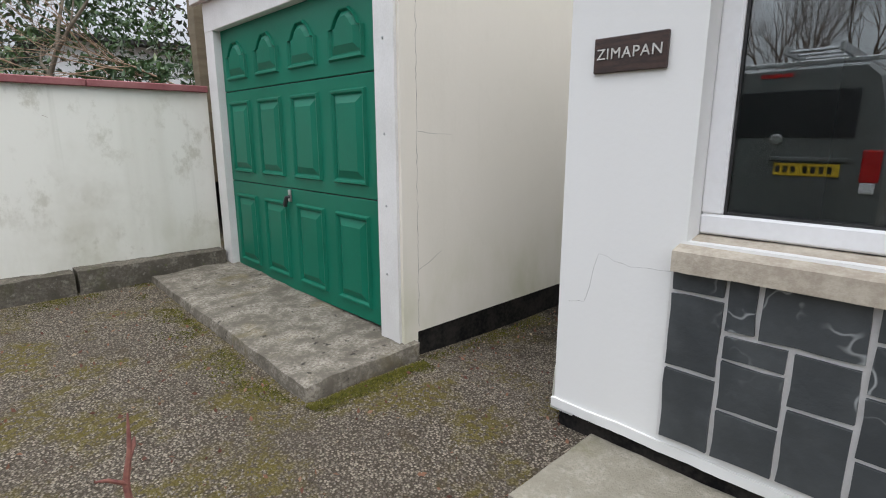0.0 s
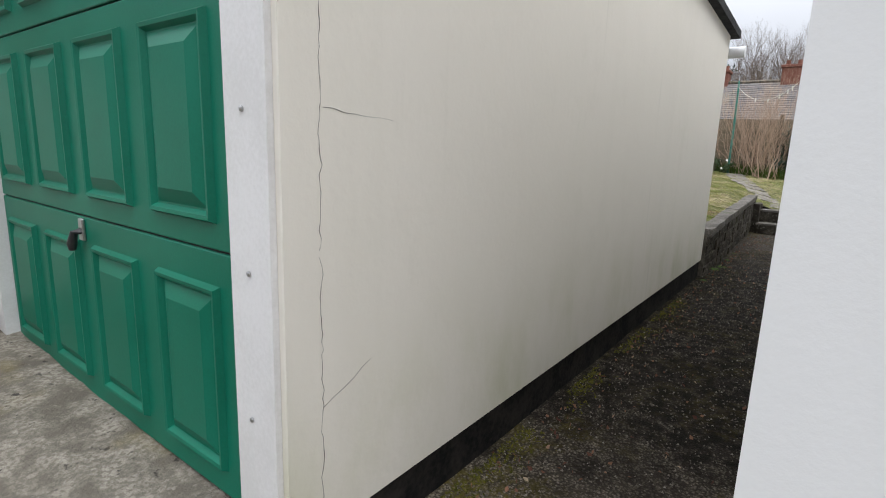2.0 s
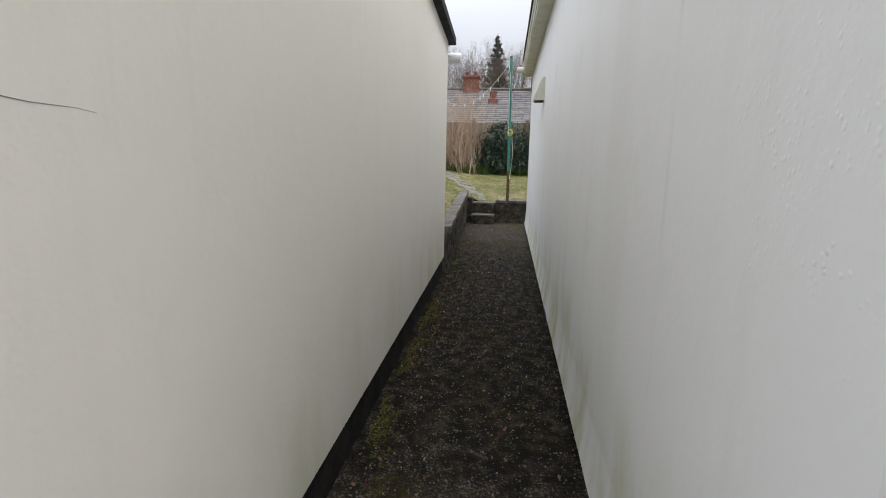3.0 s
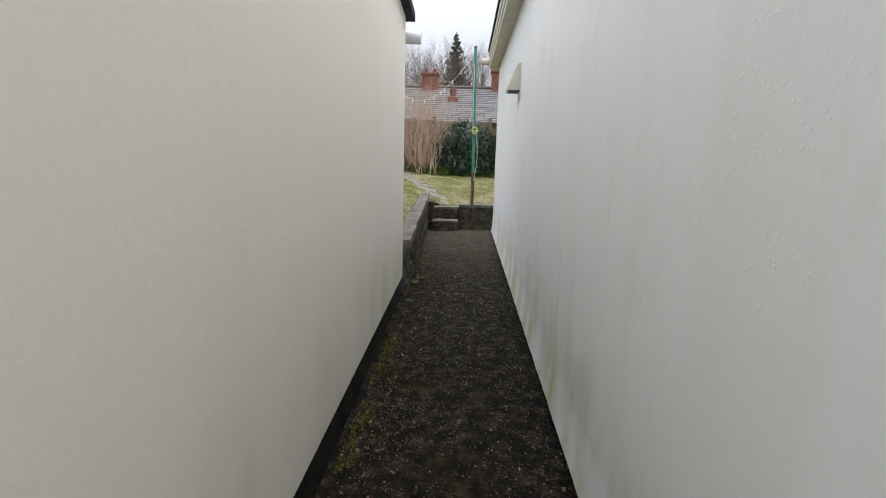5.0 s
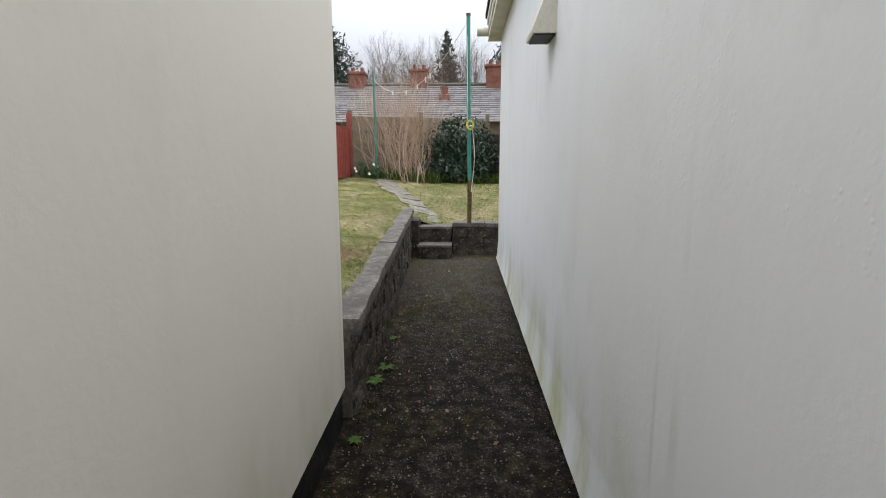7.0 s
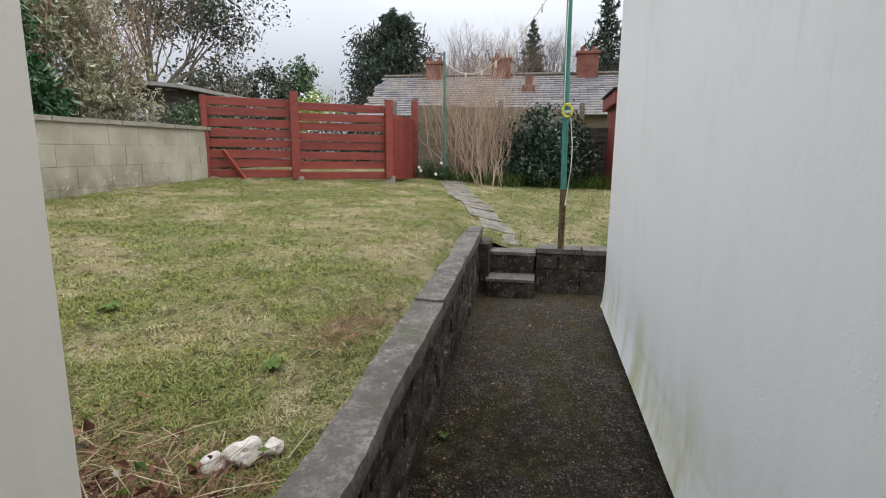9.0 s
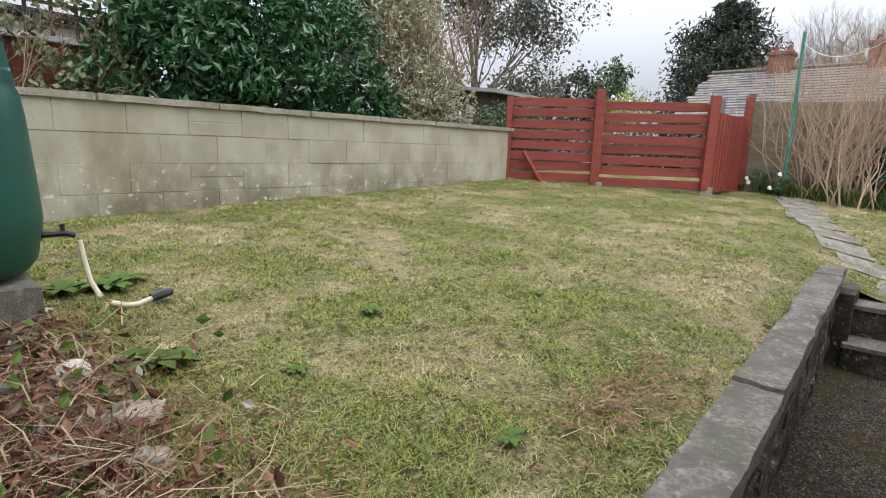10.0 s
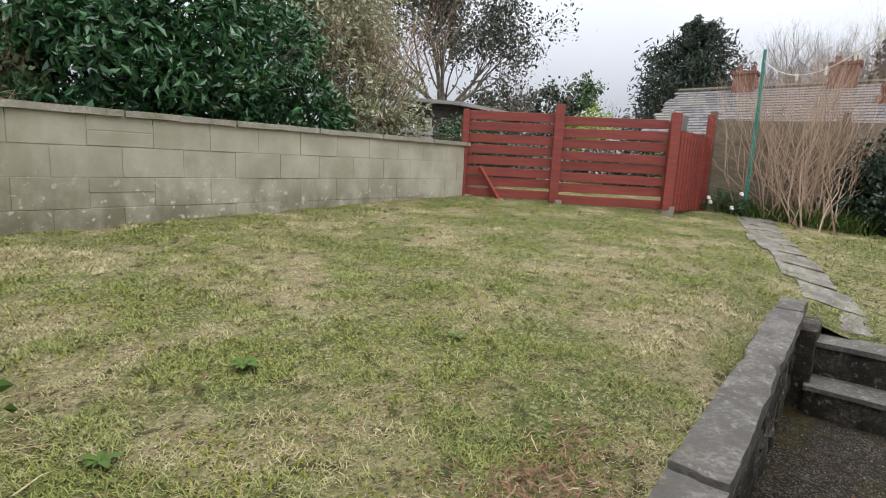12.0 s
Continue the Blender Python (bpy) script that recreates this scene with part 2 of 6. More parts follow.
def gravel():
    """Old tarmac with exposed chippings, moss in patches and a passage darkened for damp and shade."""
    k = Nodes("old_tarmac")
    v = k.voronoi(95)
    chips = k.mix(k.ramp(v.outputs["Color"], 0.2, 0.9), (0.16, 0.135, 0.105), (0.52, 0.45, 0.355))
    c = k.mix(k.ramp(v.outputs["Distance"], 0.30, 0.70), chips, (0.085, 0.070, 0.053))
    c = k.mix(k.ramp(k.noise(1.6, 5), 0.40, 0.70, 0.0, 0.45), c, (0.11, 0.09, 0.068))
    moss = k.math("MULTIPLY", k.ramp(k.noise(2.2, 6), 0.47, 0.60), k.ramp(k.noise(30, 4), 0.38, 0.56))
    c = k.mix(k.math("MULTIPLY", moss, 0.85), c, (0.155, 0.125, 0.026))
    c = k.mix(k.ramp(k.noise(4.2, 5), 0.60, 0.70, 0.0, 0.6), c, (0.10, 0.075, 0.045))
    # passage stones coloured darker: damp black algae plus the passage's shade, with ragged ends
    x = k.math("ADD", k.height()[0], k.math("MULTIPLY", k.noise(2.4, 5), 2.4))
    damp_shade = k.math("MULTIPLY", k.ramp(x, 3.2, 4.8), k.ramp(x, 8.6, 12.0, 1.0, 0.62))
    damp_shade = k.math("MULTIPLY", damp_shade, k.ramp(k.noise(11, 5), 0.30, 0.60, 0.66, 0.97))
    c = k.mix(damp_shade, c, (0.010, 0.008, 0.006))
    k.bump(k.math("ADD", k.math("MULTIPLY", v.outputs["Distance"], -1.0), k.noise(140, 3)), 1.0, 0.02)
    return k.done(c, 0.85)


def concrete(name, a, b, lichen, amount=0.5, moss=(0.10, 0.10, 0.03)):
    k = Nodes(name)
    c = k.mix(k.ramp(k.noise(7, 6), 0.35, 0.68), a, b)
    c = k.mix(k.ramp(k.noise(55, 5), 0.40, 0.60, 0.0, 0.75), c, a)
    c = k.mix(k.ramp(k.noise(24, 6), 0.58, 0.68, 0.0, 0.3), c, (0.42, 0.39, 0.34))
    spots = k.ramp(k.noise(16, 4), 0.62, 0.70)
    c = k.mix(k.math("MULTIPLY", spots, amount), c, lichen)
    c = k.mix(k.ramp(k.noise(2.6, 5), 0.55, 0.72, 0.0, 0.5), c, moss)
    k.bump(k.math("ADD", k.noise(30, 6), k.math("MULTIPLY", k.noise(120, 3), 0.4)), 0.7, 0.012)
    return k.done(c, 0.88)


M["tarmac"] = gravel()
M["chips_leaf"] = leaf_material("grey_dead_leaf", (0.24, 0.23, 0.19), (0.40, 0.38, 0.33), (0.58, 0.56, 0.50), 0.8, 0.2)
M["slab"] = concrete("slab_concrete", (0.13, 0.118, 0.10), (0.29, 0.265, 0.23), (0.08, 0.075, 0.065), 0.7)
M["apron"] = concrete("apron_concrete", (0.13, 0.115, 0.092), (0.33, 0.30, 0.25), (0.035, 0.032, 0.028), 0.85, (0.17, 0.135, 0.055))
M["path_concrete"] = concrete("path_concrete", (0.26, 0.24, 0.19), (0.36, 0.33, 0.27), (0.18, 0.17, 0.13), 0.4)
M["coping"] = concrete("coping_concrete", (0.105, 0.096, 0.084), (0.21, 0.192, 0.168), (0.30, 0.29, 0.25), 0.5, (0.09, 0.095, 0.05))
M["rubble"] = concrete("rubble", (0.035, 0.030, 0.024), (0.13, 0.112, 0.09), (0.36, 0.34, 0.28), 0.6, (0.08, 0.085, 0.04))
M["kerb"] = concrete("kerb_concrete", (0.09, 0.08, 0.065), (0.19, 0.17, 0.14), (0.10, 0.11, 0.05), 0.6, (0.08, 0.09, 0.03))


def block_material():
    k = Nodes("concrete_block")
    c = k.mix(k.ramp(k.noise(2.2, 5), 0.35, 0.68), (0.42, 0.39, 0.31), (0.31, 0.285, 0.21))
    c = k.mix(k.math("MULTIPLY", k.each(), 0.35), c, (0.43, 0.40, 0.33))
    c = k.mix(k.ramp(k.noise(1.1, 5, (1, 1, 0.3)), 0.5, 0.72, 0.0, 0.7), c, (0.23, 0.21, 0.12))
    z = k.height()[2]
    grime = k.math("MULTIPLY", k.ramp(k.noise(2.6, 6, (1, 1, 0.6)), 0.36, 0.62), k.ramp(z, 0.75, 1.45, 1.0, 0.15))
    c = k.mix(k.math("MULTIPLY", grime, 0.8), c, (0.12, 0.105, 0.06))
    spots = k.math("MULTIPLY", k.ramp(k.noise(15, 4), 0.60, 0.64), k.ramp(z, 0.85, 1.35, 1.0, 0.0))
    c = k.mix(k.math("MULTIPLY", spots, 0.6), c, (0.62, 0.60, 0.55))
    k.bump(k.noise(70, 5), 0.4, 0.006)
    return k.done(c, 0.9)


def slate_material(name="slate", a=(0.028, 0.033, 0.037), b=(0.062, 0.069, 0.073)):
    k = Nodes(name)
    c = k.mix(k.ramp(k.noise(5, 5), 0.35, 0.7), a, b)
    c = k.mix(k.math("MULTIPLY", k.each(), 0.45), c, b)
    vein = k.ramp(k.math("ABSOLUTE", k.math("SUBTRACT", k.noise(3.1, 3), 0.5), 0), 0.0, 0.016, 1.0, 0.0)
    c = k.mix(k.math("MULTIPLY", vein, k.ramp(k.noise(2.2, 2), 0.5, 0.62, 0.0, 0.7)), c, (0.40, 0.42, 0.42))
    k.bump(k.noise(9, 7), 0.5, 0.012)
    return k.done(c, 0.5)


def roof_material():
    k = Nodes("roof_slates")
    c = k.mix(k.each(), (0.075, 0.07, 0.07), (0.16, 0.145, 0.14))
    c = k.mix(k.ramp(k.island(), 0, 1), c, (0.12, 0.115, 0.12))
    c = k.mix(k.ramp(k.island(), 0.3, 1.0, 0.0, 0.6), c, (0.075, 0.07, 0.07))
    c = k.mix(k.ramp(k.noise(0.8, 5), 0.5, 0.7, 0.0, 0.6), c, (0.20, 0.185, 0.13))
    k.bump(k.noise(8, 5), 0.4, 0.02)
    return k.done(c, 0.75)


def turf():
    k = Nodes("turf")
    c = k.mix(k.ramp(k.noise(1.3, 5), 0.40, 0.62), (0.095, 0.105, 0.032), (0.215, 0.18, 0.10))
    c = k.mix(k.ramp(k.noise(3.1, 6), 0.52, 0.66, 0.0, 0.8), c, (0.080, 0.105, 0.030))
    c = k.mix(k.ramp(k.noise(52, 5), 0.50, 0.62, 0.0, 0.75), c, (0.31, 0.262, 0.155))
    c = k.mix(k.ramp(k.noise(13, 6), 0.54, 0.64, 0.0, 0.9), c, (0.050, 0.048, 0.020))
    c = k.mix(k.ramp(k.noise(75, 4), 0.54, 0.64, 0.0, 0.9), c, (0.035, 0.034, 0.014))
    k.bump(k.noise(60, 5), 0.8, 0.02)
    return k.done(c, 0.95, 0, 0.1)


def grass_blades():
    k = Nodes("grass_blades")
    patch = k.ramp(k.math("ADD", k.math("MULTIPLY", k.noise(1.3, 5), 0.6), k.math("MULTIPLY", k.noise(6, 4), 0.4)), 0.47, 0.63)
    green = k.mix(k.island(), (0.10, 0.13, 0.032), (0.32, 0.335, 0.10))
    straw = k.mix(k.island(), (0.38, 0.32, 0.17), (0.60, 0.52, 0.33))
    c = k.mix(patch, green, straw)
    return k.done(c, 0.75, 0, 0.2)


M["block"], M["slate"], M["roof"], M["turf"], M["blade"] = block_material(), slate_material(), roof_material(), turf(), grass_blades()
M["lawn_moss"] = leaf_material("lawn_moss", (0.13, 0.15, 0.022), (0.25, 0.26, 0.045), (0.32, 0.30, 0.08), 0.9, 0.1)
M["straw"] = leaf_material("straw", (0.30, 0.24, 0.13), (0.48, 0.41, 0.26), (0.22, 0.12, 0.07), 0.9, 0.2)


def glass_material():
    k = Nodes("window_glass")
    k.n.remove(k.b)
    fres = k.n.new("ShaderNodeFresnel"); fres.inputs[0].default_value = 2.7
    clear, gloss, mixer = k.n.new("ShaderNodeBsdfTransparent"), k.n.new("ShaderNodeBsdfGlossy"), k.n.new("ShaderNodeMixShader")
    clear.inputs[0].default_value = (0.82, 0.86, 0.86, 1)
    gloss.inputs["Roughness"].default_value = 0.01
    k.l.new(fres.outputs[0], mixer.inputs[0]); k.l.new(clear.outputs[0], mixer.inputs[1]); k.l.new(gloss.outputs[0], mixer.inputs[2])
    k.l.new(mixer.outputs[0], k.n["Material Output"].inputs[0])
    return k.m


M["glass"] = glass_material()


def barrel_material():
    k = Nodes("barrel_plastic")
    out = k.height()
    # a dried run of dirty water down the side facing the passage
    d = k.math("ABSOLUTE", k.math("SUBTRACT", out[0], 7.40), 0)
    face = k.ramp(out[1], 4.36, 4.50, 1.0, 0.0)
    run = k.math("MULTIPLY", k.math("MULTIPLY", k.ramp(d, 0.022, 0.055, 1.0, 0.0), face), k.ramp(k.noise(7, 4, (3, 3, 0.5)), 0.25, 0.6, 0.4, 1.0))
    c = k.mix(k.ramp(k.noise(4, 4), 0.3, 0.7), (0.006, 0.060, 0.044), (0.010, 0.080, 0.060))
    c = k.mix(k.math("MULTIPLY", run, 0.7), c, (0.19, 0.165, 0.12))
    c = k.mix(k.ramp(k.noise(22, 5), 0.6, 0.75, 0.0, 0.3), c, (0.10, 0.14, 0.11))
    k.bump(k.noise(50, 3), 0.12, 0.004)
    return k.done(c, 0.42)


M["barrel"] = barrel_material()


# ---- builders ----
def mesh_ob(name, bm, material, smooth=False):
    me = bpy.data.meshes.new(name)
    bmesh.ops.recalc_face_normals(bm, faces=bm.faces)
    bm.to_mesh(me); bm.free()
    me.materials.append(material)
    if smooth:
        me.polygons.foreach_set("use_smooth", [True] * len(me.polygons))
        me.set_sharp_from_angle(angle=radians(42))
    return new(name, me)


def thing(name, at, label, category, group="", kind=""):
    ob = new(name)
    ob.location = at
    ob.empty_display_size = 0.1
    ob["base"] = list(at)
    return tagged(ob, label, category, group, kind)


def adopt(ob, parent):
    """Parent ob, whose mesh is in world metres, without moving it."""
    ob.parent = parent
    ob["base"] = list(parent["base"]) if "base" in parent else [0, 0, 0]
    if parent.type == "EMPTY":
        ob.matrix_parent_inverse = Matrix.Translation(-Vector(ob["base"]))
    return ob


def part(name, bm, material, parent, label="", smooth=False):
    ob = adopt(mesh_ob(name, bm, material, smooth), parent)
    return tagged(ob, label)


def solo(name, bm, material, label, category, kind="", smooth=False, group=""):
    return tagged(mesh_ob(name, bm, material, smooth), label, category, group, kind)


def add_box(bm, lo, hi, bevel=0.0, turn=None):
    vs = [bm.verts.new((x, y, z)) for x in (lo[0], hi[0]) for y in (lo[1], hi[1]) for z in (lo[2], hi[2])]
    fs = [bm.faces.new([vs[i] for i in q]) for q in ((0, 1, 3, 2), (4, 6, 7, 5), (0, 4, 5, 1), (2, 3, 7, 6), (0, 2, 6, 4), (1, 5, 7, 3))]
    if bevel:
        made = bmesh.ops.bevel(bm, geom=list({e for f in fs for e in f.edges}), offset=bevel, segments=1, affect="EDGES")
        vs = list({v for f in made["faces"] for v in f.verts} | {v for v in vs if v.is_valid})
    if turn is not None:
        bmesh.ops.transform(bm, matrix=turn, verts=[v for v in vs if v.is_valid])
    return bm


def box(lo, hi, bevel=0.0, turn=None):
    return add_box(bmesh.new(), lo, hi, bevel, turn)


def prism(outline, z0, z1, bm=None):
    """An upright prism over a plan outline; z0, z1 are numbers or functions of x, y."""
    bm = bm or bmesh.new()
    low = [bm.verts.new((x, y, z0(x, y) if callable(z0) else z0)) for x, y in outline]
    top = [bm.verts.new((x, y, z1(x, y) if callable(z1) else z1)) for x, y in outline]
    bm.faces.new(low[::-1]); bm.faces.new(top)
    n = len(outline)
    for i in range(n):
        bm.faces.new((low[i], low[(i + 1) % n], top[(i + 1) % n], top[i]))
    return bm


def rough_box(lo, hi, step, amount, seed=0, round_top=0.0):
    """A gridded box whose skin is pushed in and out: worn stone or concrete."""
    bm = bmesh.new()
    n = [max(1, int(round((hi[i] - lo[i]) / step))) for i in range(3)]
    verts = {}

    def v(i, j, k):
        key = (i, j, k)
        if key not in verts:
            p = Vector((lo[0] + (hi[0] - lo[0]) * i / n[0], lo[1] + (hi[1] - lo[1]) * j / n[1], lo[2] + (hi[2] - lo[2]) * k / n[2]))
            q = p * 3.1 + Vector((seed * 7.3, seed * 3.1, 0))
            p += Vector((noise.noise(q * 2), noise.noise(q * 2 + Vector((9, 0, 0))), noise.noise(q * 2 + Vector((0, 9, 0))))) * amount
            p += Vector((noise.noise(q * 9), noise.noise(q * 9 + Vector((5, 0, 0))), noise.noise(q * 9 + Vector((0, 5, 0))))) * amount * 0.5
            edges = sum((i in (0, n[0]), j in (0, n[1]), k in (0, n[2])))
            if edges >= 2:
                mid = Vector([(a + b) / 2 for a, b in zip(lo, hi)])
                p += (mid - p).normalized() * round_top
            verts[key] = bm.verts.new(p)
        return verts[key]

    for a, b, c in ((0, 1, 2), (1, 2, 0), (0, 2, 1)):
        for side in (0, n[c]):
            for i in range(n[a]):
                for j in range(n[b]):
                    q = []
                    for di, dj in ((0, 0), (1, 0), (1, 1), (0, 1)):
                        key = [0, 0, 0]
                        key[a], key[b], key[c] = i + di, j + dj, side
                        q.append(v(*key))
                    bm.faces.new(q)
    return bm


def tube(points, radii, sides=8, bm=None, cap=True):
    """A tapered tube along points."""
    bm = bm or bmesh.new()
    rings = []
    pts = [Vector(p) for p in points]
    for i, p in enumerate(pts):
        d = (pts[min(i + 1, len(pts) - 1)] - pts[max(i - 1, 0)]).normalized()
        u = d.orthogonal().normalized(); w = d.cross(u)
        r = radii[i] if isinstance(radii, (list, tuple)) else radii
        rings.append([bm.verts.new(p + (u * math.cos(2 * math.pi * k / sides) + w * math.sin(2 * math.pi * k / sides)) * r) for k in range(sides)])
    for a, b in zip(rings, rings[1:]):
        for k in range(sides):
            bm.faces.new((a[k], a[(k + 1) % sides], b[(k + 1) % sides], b[k]))
    if cap:
        bm.faces.new(rings[0][::-1]); bm.faces.new(rings[-1])
    return bm


def lathe(profile, centre, sides=40):
    bm = bmesh.new()
    rings = [[bm.verts.new((centre[0] + r * math.cos(2 * math.pi * k / sides), centre[1] + r * math.sin(2 * math.pi * k / sides), centre[2] + z)) for k in range(sides)] for r, z in profile]
    for a, b in zip(rings, rings[1:]):
        for k in range(sides):
            bm.faces.new((a[k], a[(k + 1) % sides], b[(k + 1) % sides], b[k]))
    bm.faces.new(rings[0][::-1]); bm.faces.new(rings[-1])
    return bm


def raw(name, verts, faces, material, smooth=False):
    me = bpy.data.meshes.new(name)
    me.from_pydata(np.asarray(verts, float).reshape(-1, 3).tolist(), [], np.asarray(faces).tolist() if not isinstance(faces, list) else faces)
    me.materials.append(material)
    if smooth:
        me.polygons.foreach_set("use_smooth", [True] * len(me.polygons))
    return new(name, me)


def leaf_mesh(name, centres, size, material, aspect=0.5, droop=0.3, r=rng):
    """One folded leaf of four corners at each centre, turned at random."""
    n = len(centres)
    d = r.normal(size=(n, 3)); d[:, 2] -= droop; d /= np.linalg.norm(d, axis=1)[:, None]
    s = np.cross(d, r.normal(size=(n, 3))); s /= np.linalg.norm(s, axis=1)[:, None]
    up = np.cross(s, d)
    L = (size * r.uniform(0.6, 1.3, n))[:, None]
    c = np.asarray(centres)
    v = np.stack([c - d * L / 2, c + s * L * aspect / 2 + up * L * 0.1, c + d * L / 2, c - s * L * aspect / 2 + up * L * 0.1], 1).reshape(-1, 3)
    i = np.arange(n)[:, None] * 4
    f = np.concatenate([i + np.array([0, 1, 2]), i + np.array([0, 2, 3])], 1).reshape(-1, 3)
    return raw(name, v, f, material)


class Limbs:
    """Branching, tapering limbs gathered into one mesh; tips are kept for leaves."""

    def __init__(self, seed, sides=5):
        self.v, self.f, self.tips, self.r, self.sides = [], [], [], random.Random(seed), sides

    def stick(self, p, q, r0, r1):
        d = (q - p).normalized(); u = d.orthogonal().normalized(); w = d.cross(u)
        b, n = len(self.v), self.sides
        for c, rad in ((p, r0), (q, r1)):
            for k in range(n):
                a = 2 * math.pi * k / n
                self.v.append(c + (u * math.cos(a) + w * math.sin(a)) * rad)
        for k in range(n):
            self.f.append((b + k, b + (k + 1) % n, b + n + (k + 1) % n, b + n + k))

    def grow(self, p, d, length, radius, depth, spread=0.5, fork=3, steps=3, lift=0.15, shrink=0.68):
        for i in range(steps):
            d = (d + Vector([self.r.gauss(0, 0.14) for _ in range(3)]) + Vector((0, 0, lift * 0.3))).normalized()
            q = p + d * (length / steps)
            r1 = radius * (1 - 0.35 / steps)
            self.stick(p, q, radius, r1)
            p, radius = q, r1
            if depth <= 1:
                self.tips.append(p.copy())
            if depth > 0 and i > 0 and i < steps - 1 and self.r.random() < 0.7:
                e = (d + Vector([self.r.gauss(0, spread) for _ in range(3)]) + Vector((0, 0, lift))).normalized()
                self.grow(p, e, length * shrink, radius * 0.55, depth - 1, spread, fork, steps, lift, shrink)
        if depth > 0:
            for _ in range(fork):
                e = (d + Vector([self.r.gauss(0, spread) for _ in range(3)]) + Vector((0, 0, lift))).normalized()
                self.grow(p, e, length * shrink * self.r.uniform(0.8, 1.15), radius * 0.62, depth - 1, spread, fork, steps, lift, shrink)

    def mesh(self, name, material):
        return raw(name, [tuple(v) for v in self.v], self.f, material, True)


def lawn_z(x, y):
    """Height of the grass: it climbs towards the far corner, and dips by the steps."""
    right = min(1.0, max(0.0, (2.7 - y) / 0.7))
    return 0.47 + 0.044 * (x - 7.8) + 0.074 * (max(y, 2.2) - 2.9) + 0.015 * (min(y, 2.2) - 2.2) - 0.20 * right * math.exp(-((x - 11.7) / 2.2) ** 2)


def yard_z(x, y):
    """Height of the old tarmac: level in the passage, rising a little across the yard."""
    rise = 0.042 * min(max(y - 1.2, 0.0), 4.0)
    return rise * min(1.0, max(0.0, (2.6 - x) / 0.9))


# ---- setting: ground ----
def sheet(name, xs, ys, z, material):
    v = [(x, y, z(x, y)) for x in xs for y in ys]
    m = len(ys)
    f = [(i * m + j, (i + 1) * m + j, (i + 1) * m + j + 1, i * m + j + 1) for i in range(len(xs) - 1) for j in range(m - 1)]
    return raw(name, v, f, material, True)


def fine(a, b, step):
    return list(np.linspace(a, b, int(round((b - a) / step)) + 1))


def ground_z(x, y):
    wob = 0.012 * noise.noise(Vector((x * 1.3, y * 1.3, 0))) + 0.004 * noise.noise(Vector((x * 6, y * 6, 3)))
    return yard_z(x, y) + wob * (abs(x) < 14)


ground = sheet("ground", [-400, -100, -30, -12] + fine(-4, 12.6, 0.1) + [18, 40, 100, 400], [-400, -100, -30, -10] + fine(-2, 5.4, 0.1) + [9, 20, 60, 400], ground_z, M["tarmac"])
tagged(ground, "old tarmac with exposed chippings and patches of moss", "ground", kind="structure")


def path_y(x):
    """Middle of the flagged path that runs from the steps to the gate."""
    t = (x - 12.3) / 3.7
    return 2.0 + 1.2 * t + 0.15 * math.sin(t * 3)


def turf_z(x, y):
    n = noise.noise(Vector((x * 1.1, y * 1.1, 5))) * 0.025 + noise.noise(Vector((x * 4, y * 4, 1))) * 0.016 + noise.noise(Vector((x * 11, y * 11, 2))) * 0.010
    edge = min(1, max(0, (x - 7.1) / 0.4))
    if x > 12.0:
        edge *= min(1, max(0, (abs(y - path_y(x)) - 0.2) / 0.2))
    return lawn_z(x, y) + n * edge


lawn = sheet("lawn", fine(7.04, 18.6, 0.05), fine(2.28, 6.76, 0.05), turf_z, M["turf"])
tagged(lawn, "rough mown lawn, green with straw-coloured thatch", "lawn", kind="structure")
lawn_b = sheet("lawn", fine(11.98, 18.6, 0.1), fine(-6.0, 2.36, 0.1), turf_z, M["turf"])
tagged(lawn_b, "mown lawn beyond the retaining wall", "lawn", kind="structure")
tagged(sheet("ground", [18.6, 40, 80, 200, 600], [-400, -60, -6, 7, 60, 400], lambda x, y: 0.75, M["turf"]), "rough grass beyond the garden fences", "ground", kind="structure")
tagged(sheet("ground", [2.0, 7, 18.7], [6.74, 9, 20, 60], lambda x, y: 1.0, M["soil"]), "leafy soil of the neighbouring garden", "ground", kind="structure")

# concrete path along the front of the house
tagged(mesh_ob("pavement", rough_box((1.36, -3.0, -0.1), (1.99, 1.06, 0.022), 0.12, 0.006, 3, 0.0), M["path_concrete"]), "plain concrete path along the house wall", "path", kind="structure")

# ---- setting: the garage ----
GX0, GX1, GY0, GY1 = 1.84, 7.10, 2.22, 4.86
garage = thing("garage", (4.4, 3.5, 0), "cream rendered single garage with a flat felt roof", "garage")


def roof_z(x, y):
    return 2.74 - 0.052 * (x - GX0)


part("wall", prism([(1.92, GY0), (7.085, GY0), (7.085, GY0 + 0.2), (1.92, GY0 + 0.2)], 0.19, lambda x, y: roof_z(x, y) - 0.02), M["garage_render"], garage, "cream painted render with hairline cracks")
part("plinth", prism([(1.90, GY0 + 0.012), (7.06, GY0 + 0.012), (7.06, GY0 + 0.19), (1.90, GY0 + 0.19)], -0.1, 0.19), M["black_plinth"], garage, "black bitumen-painted plinth")
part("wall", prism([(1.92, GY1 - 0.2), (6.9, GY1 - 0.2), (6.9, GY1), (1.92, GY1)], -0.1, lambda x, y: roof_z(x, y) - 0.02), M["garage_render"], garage)
